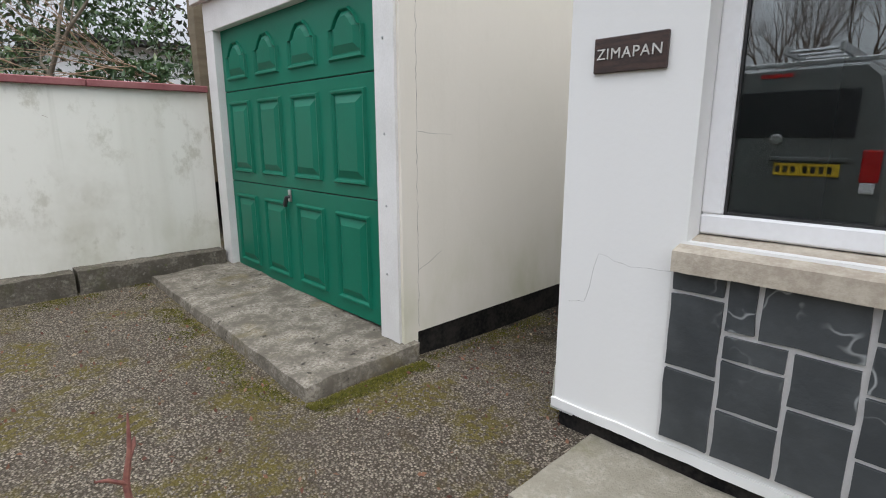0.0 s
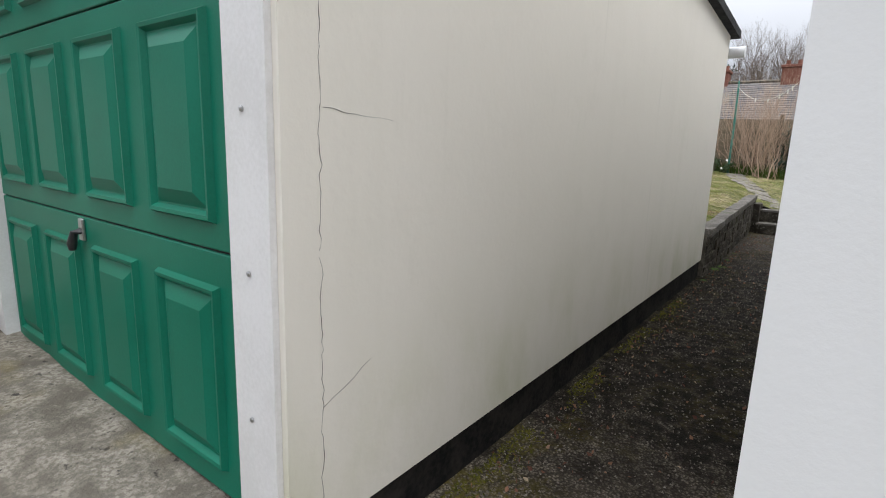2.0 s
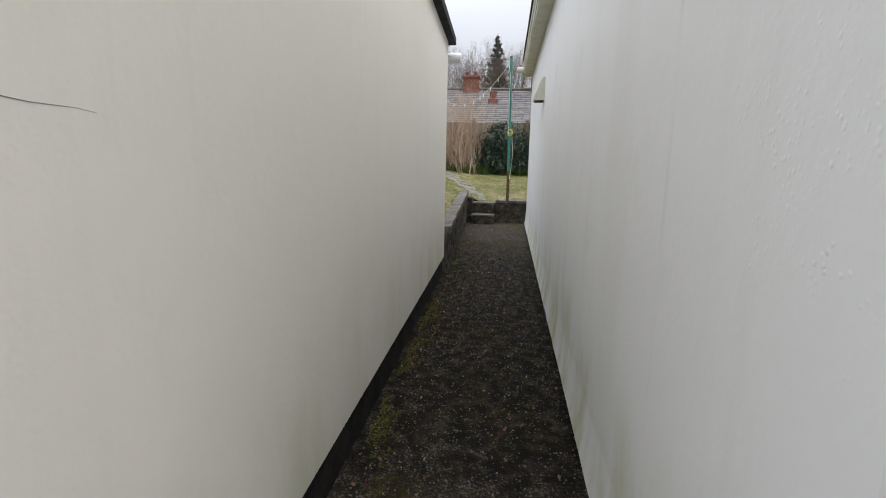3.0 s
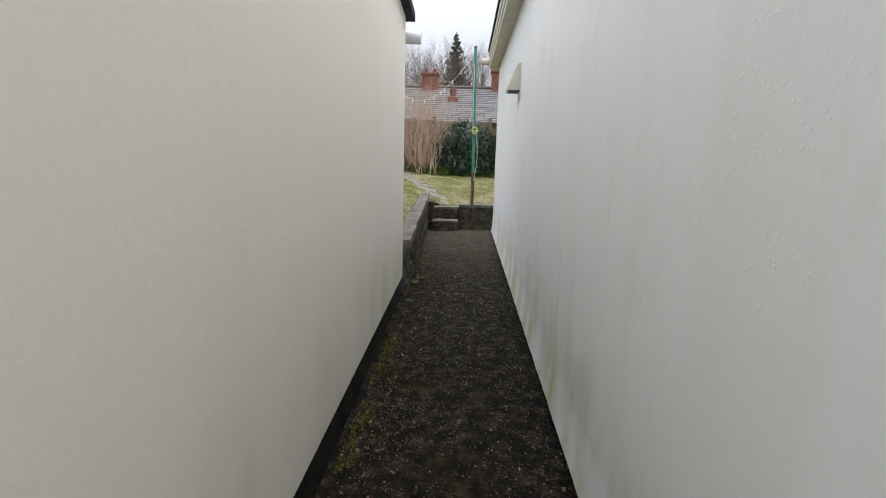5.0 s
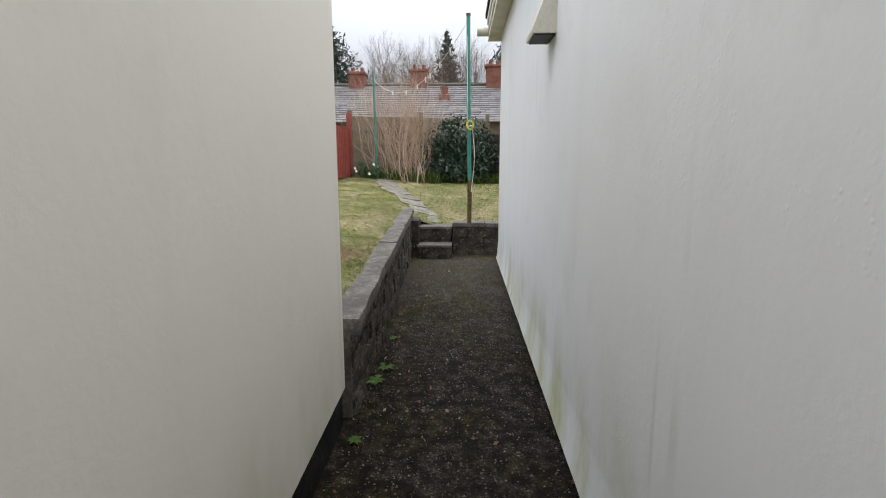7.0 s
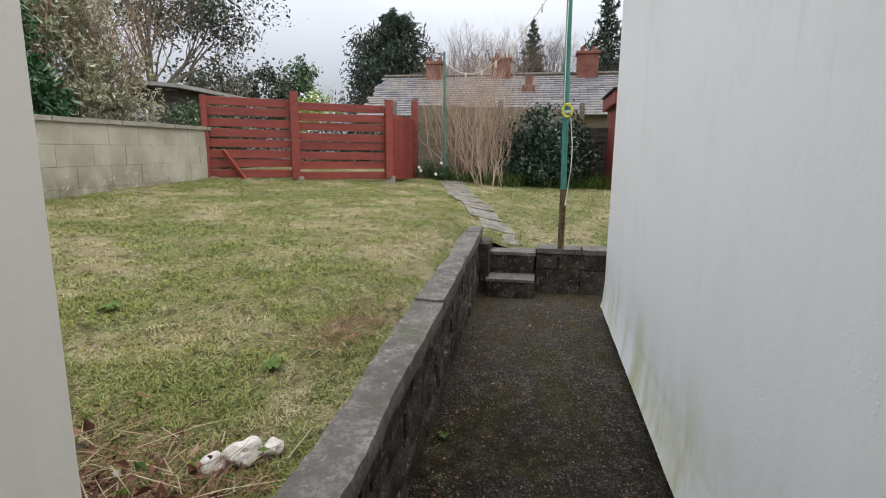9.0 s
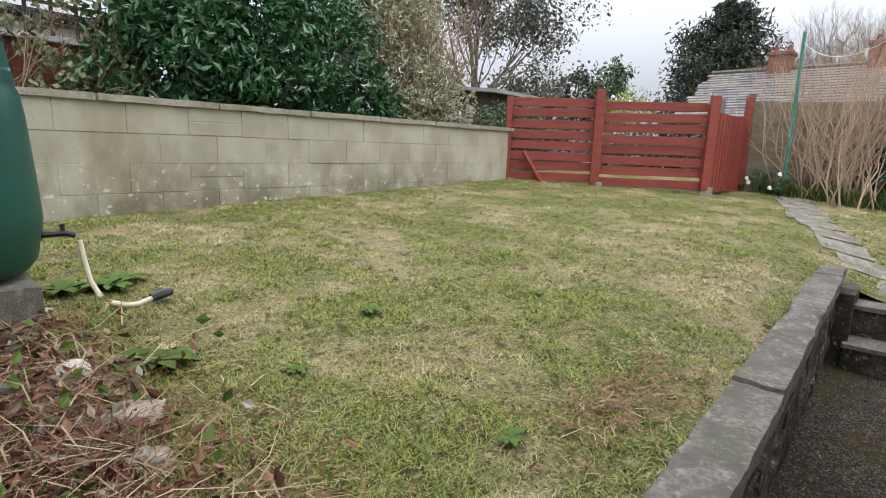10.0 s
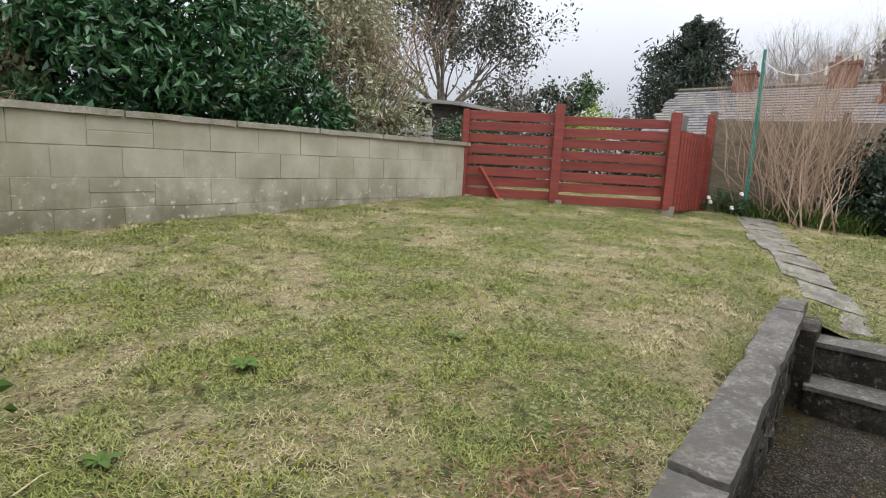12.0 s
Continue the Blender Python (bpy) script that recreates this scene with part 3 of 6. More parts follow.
# rear wall with its window opening
WY0, WY1, WZ0, WZ1 = 2.62, 3.98, 1.35, 2.15
for lo, hi in (((6.92, GY0 + 0.2, -0.1), (7.085, GY1, WZ0 - 0.06)), ((6.92, GY0 + 0.2, WZ1), (7.085, GY1, 2.44)), ((6.92, GY0 + 0.2, WZ0 - 0.06), (7.085, WY0, WZ1)), ((6.92, WY1, WZ0 - 0.06), (7.085, GY1, WZ1))):
    part("wall", box(lo, hi), M["rear_render"], garage, "white rear wall with flaking, dirty paint")
part("plaster_band", rough_box((7.06, GY0 + 0.02, 0.35), (7.096, GY1 - 0.02, 1.235), 0.09, 0.005, 4, 0.003), M["rear_render"], garage, "thicker render below a ragged crack")
for i, (y, z, w, h) in enumerate(((3.70, 1.165, 0.025, 0.05), (3.76, 1.175, 0.06, 0.045), (3.93, 1.205, 0.07, 0.014), (4.06, 1.215, 0.05, 0.020))):
    part("paint_flake", rough_box((7.094, y, z), (7.1005, y + w, z + h), 0.010, 0.007, i + 40, 0.002), M["slab"], garage, "bare grey patch where paint has flaked")
rw = part("window", box((7.05, WY0, WZ0 - 0.02), (7.10, WY1, WZ0 + 0.045), 0.006), M["upvc"], garage, "white plastic window over the lawn")
for lo, hi in (((7.05, WY0, WZ0 + 0.045), (7.10, WY0 + 0.06, WZ1)), ((7.05, WY1 - 0.035, WZ0 + 0.045), (7.10, WY1, WZ1)), ((7.05, WY0 + 0.06, WZ1 - 0.06), (7.10, WY1 - 0.035, WZ1))):
    part("frame", box(lo, hi, 0.006), M["upvc"], rw)
part("pane", box((7.090, WY0 + 0.06, WZ0 + 0.045), (7.096, WY1 - 0.035, WZ1 - 0.06)), M["glass"], rw, "dark reflecting glass")
part("gasket", box((7.088, WY1 - 0.045, WZ0 + 0.045), (7.098, WY1 - 0.035, WZ1 - 0.06)), M["dark_rubber"], rw)
part("sill", box((7.065, WY0 - 0.02, WZ0 - 0.05), (7.155, WY1 + 0.004, WZ0 - 0.02), 0.006), M["upvc"], rw)
part("corner_board", box((7.085, GY1 - 0.13, 0.6), (7.11, GY1 - 0.01, 2.42), 0.004), M["white_trim"], garage, "white board at the corner")
part("roof", prism([(1.70, GY0 - 0.07), (7.22, GY0 - 0.07), (7.22, GY1 + 0.08), (1.70, GY1 + 0.08)], lambda x, y: roof_z(x, y) - 0.02, lambda x, y: roof_z(x, y) + 0.05), M["roof_felt"], garage, "flat roof covered in dark felt")
part("gutter", tube([(7.27, GY0 - 0.12, 2.32), (7.27, GY1 + 0.1, 2.30)], 0.055, 12), M["upvc"], garage, "white plastic gutter along the rear", True)
# timber surround of the door
part("door_post", prism([(1.80, 2.24), (1.90, 2.24), (1.90, 2.412), (1.80, 2.412)], 0.11, 2.5), M["white_trim"], garage, "white painted timber post")
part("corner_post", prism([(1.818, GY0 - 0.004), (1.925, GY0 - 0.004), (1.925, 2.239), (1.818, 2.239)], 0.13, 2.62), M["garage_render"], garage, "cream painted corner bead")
part("door_post", prism([(1.80, 4.615), (1.90, 4.615), (1.90, 4.79), (1.80, 4.79)], 0.16, 2.5), M["white_trim"], garage)
part("lintel", box((1.797, 2.24, 2.19), (1.90, 4.79, 2.42), 0.004), M["white_trim"], garage, "white timber head above the door")
part("fascia", box((1.74, GY0 - 0.06, 2.42), (1.79, GY1 + 0.06, 2.74), 0.004), M["white_trim"], garage)
for y, z in ((2.33, 0.95), (2.335, 1.35), (2.33, 1.85), (2.34, 0.55)):
    part("screw", lathe([(0.007, 0), (0.007, 0.004), (0.003, 0.006)], (0, 0, 0), 10), M["steel"], garage).data.transform(Matrix.Translation((1.799, y, z)) @ Matrix.Rotation(radians(-90), 4, "Y"))

# garage door
DX, DY0, DY1, DZ0, DZ1 = 1.86, 2.415, 4.61, 0.17, 2.19
door = thing("garage_door", (DX, 3.5, 0.17), "closed green panelled up-and-over garage door", "garage door")
SPL1, SPL2 = 0.96, 1.70
for z0, z1 in ((DZ0, SPL1 - 0.004), (SPL1 + 0.004, SPL2 - 0.004), (SPL2 + 0.004, DZ1)):
    part("door_section", box((DX, DY0, z0), (DX + 0.04, DY1, z1), 0.003), M["green_door"], door)
part("backing", box((DX + 0.012, DY0, DZ0), (DX + 0.045, DY1, DZ1)), M["dark_rubber"], door)


def inset_loop(outline, d):
    cy, cz = sum(p[0] for p in outline) / len(outline), sum(p[1] for p in outline) / len(outline)
    hy, hz = max(abs(p[0] - cy) for p in outline), max(abs(p[1] - cz) for p in outline)
    return [(cy + (y - cy) * (hy - d) / hy, cz + (z - cz) * (hz - d) / hz) for y, z in outline]


def raised_panel(outline):
    bm = bmesh.new()
    loops = []
    for d, out in ((0, 0.0), (0.010, 0.020), (0.022, 0.018), (0.034, 0.002), (0.040, 0.002), (0.085, 0.022)):
        loops.append([bm.verts.new((DX - out, y, z)) for y, z in inset_loop(outline, d)])
    n = len(outline)
    for a, b in zip(loops, loops[1:]):
        for i in range(n):
            bm.faces.new((a[i], a[(i + 1) % n], b[(i + 1) % n], b[i]))
    bm.faces.new(loops[-1])
    return bm


cell = (DY1 - DY0 - 0.10) / 4
for c in range(4):
    y0 = 2.575 + c * 0.522
    y1 = y0 + 0.375
    for z0, z1, arch in ((0.26, 0.855, 0), (1.04, 1.62, 0), (1.785, 1.965, 1)):
        line = [(y0, z0), (y1, z0), (y1, z1)]
        if arch:
            w = y1 - y0
            line += [(y1 - 0.10 * w, z1 + 0.005), (y1 - 0.22 * w, z1 + 0.07), (y1 - 0.38 * w, z1 + 0.115), (y0 + 0.38 * w, z1 + 0.115), (y0 + 0.22 * w, z1 + 0.07), (y0 + 0.10 * w, z1 + 0.005)]
        line += [(y0, z1)]
        part("raised_panel", raised_panel(line), M["green_door"], door)
lock = part("handle_plate", box((DX - 0.012, 3.545, 0.86), (DX, 3.59, 0.95), 0.004), M["steel"], door, "steel lock plate")
part("handle", tube([(DX - 0.012, 3.567, 0.90), (DX - 0.035, 3.567, 0.895), (DX - 0.042, 3.58, 0.85), (DX - 0.04, 3.585, 0.825)], [0.014, 0.015, 0.019, 0.014], 10), M["black_plastic"], lock, "black T-shaped handle", True)

# concrete apron before the door
apron = rough_box((1.14, 2.17, -0.08), (1.90, 4.86, 0.125), 0.04, 0.013, 1, 0.012)
for v in apron.verts:
    if v.co.z > 0:
        v.co.z += 0.030 * (v.co.y - 2.2) + 0.02 * (v.co.x - 1.14)
solo("apron_slab", apron, M["apron"], "weathered concrete apron slab with chipped edges", "slab", "structure", True)

# ---- setting: yard wall with red coping ----
yard_wall = thing("wall_yard", (0, 4.95, 0), "stained white rendered yard wall", "wall", kind="structure")
part("wall_face", box((-9.0, 4.87, 0.28), (1.80, 5.08, 1.71)), M["yard_render"], yard_wall)
for i in range(12):
    x1 = 1.80 - i * 0.9
    part("coping", box((x1 - 0.894, 4.83, 1.71), (x1, 5.12, 1.765), 0.006), M["red_coping"], yard_wall, "dull red coping")
for i in range(9):
    x1 = 1.78 - i * 1.15
    part("footing", rough_box((x1 - 1.14, 4.70, -0.15), (x1, 5.0, 0.33 - 0.012 * i), 0.06, 0.012, i, 0.004), M["kerb"], yard_wall, "mossy concrete footing", True)

# ---- setting: the house ----
house = thing("house", (6, -3, 0), "white rendered bungalow with a slate-faced panel under its window", "house")


def side_y(x):
    return 1.25 - 0.0110 * (x - 1.93)


HZ = 2.72
side = [(1.952, 1.2498), (11.06, side_y(11.06)), (11.06, side_y(11.06) - 0.28), (1.952, 0.972)]
body = prism(side, 0.10, HZ)
part("wall", body, M["house_render"], house, "white painted render with algae near the ground")
# bell-cast foot: the render kicks out over the black plinth
foot = bmesh.new()
cols = []
for i in range(93):
    x = 1.925 + (11.06 - 1.925) * i / 92
    w = 0.006 * noise.noise(Vector((x * 5, 0, 2)))
    cols.append([foot.verts.new((x, side_y(x) - 0.1, 0.085 + w)), foot.verts.new((x, side_y(x) + 0.022 + w, 0.085 + w)), foot.verts.new((x, side_y(x) + 0.012, 0.13)), foot.verts.new((x, side_y(x) + 0.001, 0.30))])
for a, b in zip(cols, cols[1:]):
    for k in range(3):
        foot.faces.new((a[k], b[k], b[k + 1], a[k + 1]))
part("bellcast", foot, M["house_render"], house, "render foot stained green", True)
part("plinth", prism([(1.955, side_y(1.93) - 0.015), (11.04, side_y(11.06) - 0.015), (11.04, 0.9), (1.955, 0.9)], -0.1, 0.22), M["black_plinth"], house, "black painted plinth")
part("wall", box((10.78, -7, -0.1), (11.06, side_y(11.06) - 0.28, HZ)), M["house_render"], house)
part("wall", box((2.21, -7.28, -0.1), (11.06, -7, HZ)), M["house_render"], house)
# front wall round the window
FX, OY0, OY1, OZ0, OZ1 = 1.93, -1.35, 0.72, 0.98, 2.15
for lo, hi in (((FX, 0.972, 0.10), (FX + 0.022, 1.251, HZ)), ((FX, OY1, 0.10), (FX + 0.28, 0.972, HZ)), ((FX, OY0, 0.10), (FX + 0.28, OY1, OZ0 - 0.02)), ((FX, OY0, OZ1), (FX + 0.28, OY1, HZ)), ((FX, -7, 0.10), (FX + 0.28, OY0, HZ))):
    part("wall", box(lo, hi), M["front_render"], house, "smooth white painted front wall")
part("plinth", box((FX + 0.02, -7, -0.1), (FX + 0.2, 1.2, 0.11)), M["black_plinth"], house)
part("drip_edge", rough_box((FX - 0.010, -2.6, 0.095), (FX + 0.02, 1.262, 0.140), 0.03, 0.005, 9, 0.002), M["front_render"], house, "thick lip of white paint", True)
part("floor", box((2.2, -7, -0.1), (10.8, 0.9, 0.05)), M["interior"], house)
part("inner_wall", box((5.2, -7, 0.05), (5.3, 0.9, HZ)), M["interior"], house)
part("ceiling", box((2.2, -7, 2.4), (10.8, 0.9, 2.45)), M["interior"], house)
part("roof", prism([(1.55, 1.42), (11.45, 1.32), (11.45, -7.6), (1.55, -7.6)], HZ + 0.28, lambda x, y: HZ + 0.34 + (y < 0) * 0.6), M["roof_felt"], house, "dark slate roof")
part("soffit", prism([(1.6, side_y(1.93) + 0.14), (11.38, side_y(11.06) + 0.14), (11.38, side_y(11.06) - 0.05), (1.6, side_y(1.93) - 0.05)], HZ, HZ + 0.02), M["cream_trim"], house)
for i in range(3):
    z = HZ + 0.022 + i * 0.085
    y = 0.13 + 0.012 * i
    part("fascia_board", prism([(1.6, side_y(1.93) + y), (11.38, side_y(11.06) + y), (11.38, side_y(11.06) + y - 0.03), (1.6, side_y(1.93) + y - 0.03)], z, z + 0.082), M["cream_trim"], house, "cream painted fascia board")
part("gutter", tube([(11.45, 1.42, HZ + 0.13), (11.45, -7, HZ + 0.10)], 0.055, 10), M["cream_trim"], house, "cream plastic gutter", True)
# window of the front room
win = part("window", box((FX + 0.10, OY0, OZ0), (FX + 0.17, OY1, OZ0 + 0.075), 0.008), M["upvc"], house, "large white plastic window")
for lo, hi in (((FX + 0.10, OY1 - 0.075, OZ0 + 0.075), (FX + 0.17, OY1, OZ1)), ((FX + 0.10, OY0, OZ0 + 0.075), (FX + 0.17, OY0 + 0.075, OZ1)), ((FX + 0.10, OY0 + 0.075, OZ1 - 0.075), (FX + 0.17, OY1 - 0.075, OZ1))):
    part("frame", box(lo, hi, 0.008), M["upvc"], win)
part("pane", box((FX + 0.128, OY0 + 0.075, OZ0 + 0.075), (FX + 0.132, OY1 - 0.075, OZ1 - 0.075)), M["glass"], win, "glass reflecting a parked van")
part("pane", box((FX + 0.150, OY0 + 0.075, OZ0 + 0.075), (FX + 0.154, OY1 - 0.075, OZ1 - 0.075)), M["glass"], win)
for lo, hi in (((FX + 0.118, OY1 - 0.084, OZ0 + 0.075), (FX + 0.127, OY1 - 0.075, OZ1 - 0.075)), ((FX + 0.118, OY0 + 0.075, OZ0 + 0.075), (FX + 0.127, OY1 - 0.084, OZ0 + 0.083))):
    part("gasket", box(lo, hi), M["dark_rubber"], win)
sill = rough_box((FX - 0.065, -1.5, 0.858), (FX + 0.12, 0.745, 0.955), 0.03, 0.003, 6, 0.0)
for v in sill.verts:
    if v.co.z > 0.9:
        v.co.z -= 0.25 * max(0, FX + 0.10 - v.co.x)
        v.co.z += 0.02
part("sill", sill, M["sill_stone"], house, "worn beige stone window sill", True)

# house name plate
sign = thing("name_plate", (FX, 0.99, 1.64), "dark wooden plate with pale metal letters", "sign")
part("board", box((FX - 0.016, 0.845, 1.575), (FX, 1.135, 1.705), 0.003), M["sign_wood"], sign)
text = bpy.data.curves.new("letters", "FONT")
text.body, text.size, text.extrude, text.align_x, text.align_y, text.space_character = "ZIMAPAN", 0.056, 0.0035, "CENTER", "CENTER", 1.12
holder = bpy.data.objects.new("letters", text)
letters_mesh = bpy.data.meshes.new_from_object(holder)
bpy.data.objects.remove(holder)
letters_mesh.materials.clear(); letters_mesh.materials.append(M["sign_metal"])
letters_mesh.transform(Matrix.Translation((FX - 0.0175, 0.99, 1.642)) @ Matrix.Rotation(radians(-90), 4, "Z") @ Matrix.Rotation(radians(90), 4, "X") @ Matrix.Diagonal((1.0, 1.0, 1.0, 1.0)))
adopt(new("letters", letters_mesh), sign)

# extractor cowl on the side wall
cowl = bmesh.new()
cy = side_y(7.5)
prof = [(0, 0), (0.115, 0.0), (0.118, 0.02), (0.05, 0.20), (0.03, 0.235), (0.0, 0.24)]
ends = [[cowl.verts.new((x, cy + d, 1.905 + z)) for d, z in prof] for x in (7.36, 7.60)]
for i in range(len(prof) - 1):
    cowl.faces.new((ends[0][i], ends[1][i], ends[1][i + 1], ends[0][i + 1]))
cowl.faces.new(ends[0]); cowl.faces.new(ends[1][::-1])
vent = thing("vent_cowl", (7.48, cy, 1.9), "cream plastic extractor cowl on the house wall", "vent")
part("hood", cowl, M["cream_trim"], vent)
part("grille", box((7.375, cy + 0.006, 1.897), (7.585, cy + 0.105, 1.9045)), M["dark_rubber"], vent, "dark open underside")

# ---- setting: low wall, steps and retaining wall ----
low = thing("wall_low", (9.4, 2.28, 0), "low rubble wall with a rounded concrete coping", "wall", kind="structure")


def low_top(x):
    return 0.52 + 0.026 * (x - 7.2)


def lean(x):
    return 0.020 * (x - 7.6)


r5 = random.Random(5)
x = 7.14
while x < 11.80:
    w = r5.uniform(1.6, 2.4)
    x1 = min(11.82, x + w)
    if 11.82 - x1 < 0.3:
        x1 = 11.82
    bm = rough_box((x + 0.003, 2.165, 0), (x1 - 0.003, 2.325, 0.085), 0.035, 0.009, int(x * 10), 0.016)
    for v in bm.verts:
        v.co.z += low_top(v.co.x) - 0.085
        v.co.y += lean(v.co.x)
    part("coping", bm, M["coping"], low, "", True)
    x = x1
for row, z0 in enumerate((-0.05, 0.10, 0.22, 0.34)):
    x = 7.14
    while x < 11.78:
        w = r5.uniform(0.16, 0.36)
        x1 = min(11.81, x + w)
        if 11.81 - x1 < 0.1:
            x1 = 11.81
        top = (0.095, 0.215, 0.335, 0.0)[row] if row < 3 else low_top((x + x1) / 2) - 0.085
        o = lean((x + x1) / 2)
        part("stone", rough_box((x + 0.006, 2.185 + o + r5.uniform(-0.008, 0.012), z0 + 0.004), (x1 - 0.006, 2.31 + o, top), 0.05, 0.014, r5.random() * 50, 0.012), M["rubble"], low, "", True)
        x = x1
part("mortar", prism([(7.14, 2.20), (11.80, 2.28), (11.80, 2.38), (7.14, 2.30)], -0.05, 0.45), M["kerb"], low)

steps = thing("steps", (11.7, 1.98, 0), "two dark worn concrete garden steps", "steps", kind="structure")
part("step", rough_box((11.50, 1.73, -0.05), (12.0, 2.19, 0.165), 0.06, 0.008, 2, 0.010), M["rubble"], steps, "", True)
part("step", rough_box((11.76, 1.73, 0.165), (12.15, 2.19, 0.375), 0.06, 0.008, 8, 0.010), M["rubble"], steps, "", True)
part("tread", rough_box((11.48, 1.725, 0.150), (11.78, 2.195, 0.178), 0.06, 0.004, 5, 0.004), M["coping"], steps, "", True)
part("tread", rough_box((11.74, 1.725, 0.362), (12.16, 2.195, 0.395), 0.06, 0.004, 6, 0.004), M["coping"], steps, "", True)
part("cheek", rough_box((11.55, 2.17, -0.05), (12.0, 2.34, 0.50), 0.07, 0.008, 12, 0.006), M["rubble"], steps, "", True)
retain = thing("wall_retaining", (11.85, 0, 0), "low dark retaining wall holding up the lawn", "wall", kind="structure")
for i in range(14):
    y1 = 1.725 - i * 0.44
    part("block", rough_box((11.74, y1 - 0.43, -0.05), (12.0, y1 + 0.004, 0.238), 0.06, 0.014, i + 3, 0.005), M["rubble"], retain, "", True)
    part("block", rough_box((11.74, y1 - 0.65, 0.24), (12.0, y1 - 0.218, 0.395), 0.06, 0.012, i + 30, 0.005), M["rubble"], retain, "", True)
    part("coping", rough_box((11.72, y1 - 0.437, 0.395), (12.02, y1, 0.445), 0.08, 0.007, i + 60, 0.01), M["coping"], retain, "", True)
part("mortar", box((11.762, -4.4, -0.05), (11.985, 1.715, 0.392)), M["rubble"], retain)
part("block", rough_box((11.74, 1.505, 0.24), (12.0, 1.72, 0.395), 0.08, 0.012, 77, 0.012), M["rubble"], retain, "", True)

# ---- setting: concrete block wall along the lawn ----
BWY, BTOP = 6.40, 1.585


def bw_lift(x):
    return 0.012 * (x - 8.0)


block_wall = thing("wall_blocks", (10, 6.5, 0.7), "grey-brown concrete block wall with lichen and flat coping", "wall", kind="structure")
part("mortar", box((5.0, BWY + 0.004, 0.2), (13.55, BWY + 0.20, BTOP - 0.03)), M["block"], block_wall, "dark mortar bed")
for row in range(5):
    x = 5.0 - (0.225 if row % 2 else 0)
    while x < 13.5:
        x1 = min(x + 0.45, 13.55)
        if x1 - x > 0.05:
            z1 = BTOP - row * 0.225
            pieces = [(z1 - 0.2215, z1)]
            if (row, round(x, 2)) in ((0, 9.05), (2, 9.05)):
                pieces = [(z1 - 0.218, z1 - 0.115), (z1 - 0.107, z1)]
            for a, b in pieces:
                d = r5.uniform(-0.003, 0.003)
                bm = box((x + 0.002, BWY + d, a), (x1 - 0.002, BWY + 0.1, b), 0.002)
                for v in bm.verts:
                    v.co.z += bw_lift(v.co.x)
                part("block", bm, M["block"], block_wall)
        x += 0.45
for i in range(10):
    x0 = 4.9 + i * 0.88
    x1 = min(13.58, x0 + 0.874)
    bm = rough_box((x0, BWY - 0.03, BTOP), (x1, BWY + 0.24, BTOP + 0.05), 0.11, 0.006, i, 0.006)
    for v in bm.verts:
        v.co.z += bw_lift(v.co.x)
    part("coping", bm, M["path_concrete"], block_wall, "", True)


# ---- things in the garden: fences ----
def fence_point(s):
    """Along the red fence from the block wall to its end post, s in metres."""
    a, b = Vector((13.52, 6.50, 0)), Vector((15.02, 4.16, 0))
    return a + (b - a).normalized() * s


FLEN = (Vector((15.02, 4.16, 0)) - Vector((13.52, 6.50, 0))).length
FDIR = (Vector((15.02, 4.16, 0)) - Vector((13.52, 6.50, 0))).normalized()
FTURN = Matrix.Rotation(math.atan2(FDIR.y, FDIR.x), 4, "Z")
fence = thing("board_fence", (14.3, 5.3, 0.95), "red-stained fence of gapped horizontal boards, slightly uneven", "fence", "garden fences")
r6 = random.Random(6)
MID = 1.30
for bay, (s0, s1) in enumerate(((0.0, MID - 0.05), (MID + 0.05, FLEN - 0.06))):
    for i in range(8):
        z = 0.98 + i * 0.148 + r6.uniform(-0.008, 0.008) - 0.03 * bay
        m = Matrix.Translation(fence_point(s0)) @ FTURN @ Matrix.Rotation(radians(r6.uniform(-0.5, 0.5)), 4, "Y")
        part("board", box((0, -0.012 + 0.02 * (i % 2), z), (s1 - s0, 0.010 + 0.02 * (i % 2), z + 0.118), 0.003, m), M["red_wood"], fence)
for s, h, w in ((0.06, 2.14, 0.04), (MID, 2.25, 0.06), (FLEN, 2.20, 0.06)):
    m = Matrix.Translation(fence_point(s)) @ FTURN
    part("post", box((-w, -0.09, 0.95), (w, -0.015, h), 0.004, m), M["red_wood"], fence)
    part("post_foot", rough_box((fence_point(s).x - 0.07, fence_point(s).y - 0.11, 0.75), (fence_point(s).x + 0.07, fence_point(s).y + 0.03, 1.0), 0.06, 0.01, s, 0.01), M["path_concrete"], fence, "pale concrete footing", True)
    part("batten", box((-0.05, 0.035, 0.95), (0.05, 0.07, 2.10), 0.003, m), M["red_wood"], fence)
prop = tube([(13.80, 6.0, 0.93), (13.60, 6.22, 1.38)], 0.035, 4)
solo("loose_board", prop, M["red_wood"], "short red board leaning on the fence", "board")

gate = thing("corrugated_gate", (15.6, 4.1, 0.9), "red corrugated garden gate standing at an angle", "gate")
g0, g1 = Vector((15.10, 4.10, 0)), Vector((16.15, 4.02, 0))
gd = (g1 - g0) / 9
for i in range(9):
    p = g0 + gd * i
    part("rib", tube([(p.x, p.y, 0.93), (p.x, p.y, 1.98)], 0.05, 6), M["red_wood"], gate)
part("gate_post", box((16.16, 3.95, 0.8), (16.26, 4.05, 2.30), 0.005), M["red_wood"], gate)
solo("metal_sheet", box((15.35, 4.30, 0.9), (16.1, 4.33, 2.28), 0.004), M["steel"], "grey metal sheet behind the gate", "sheet")

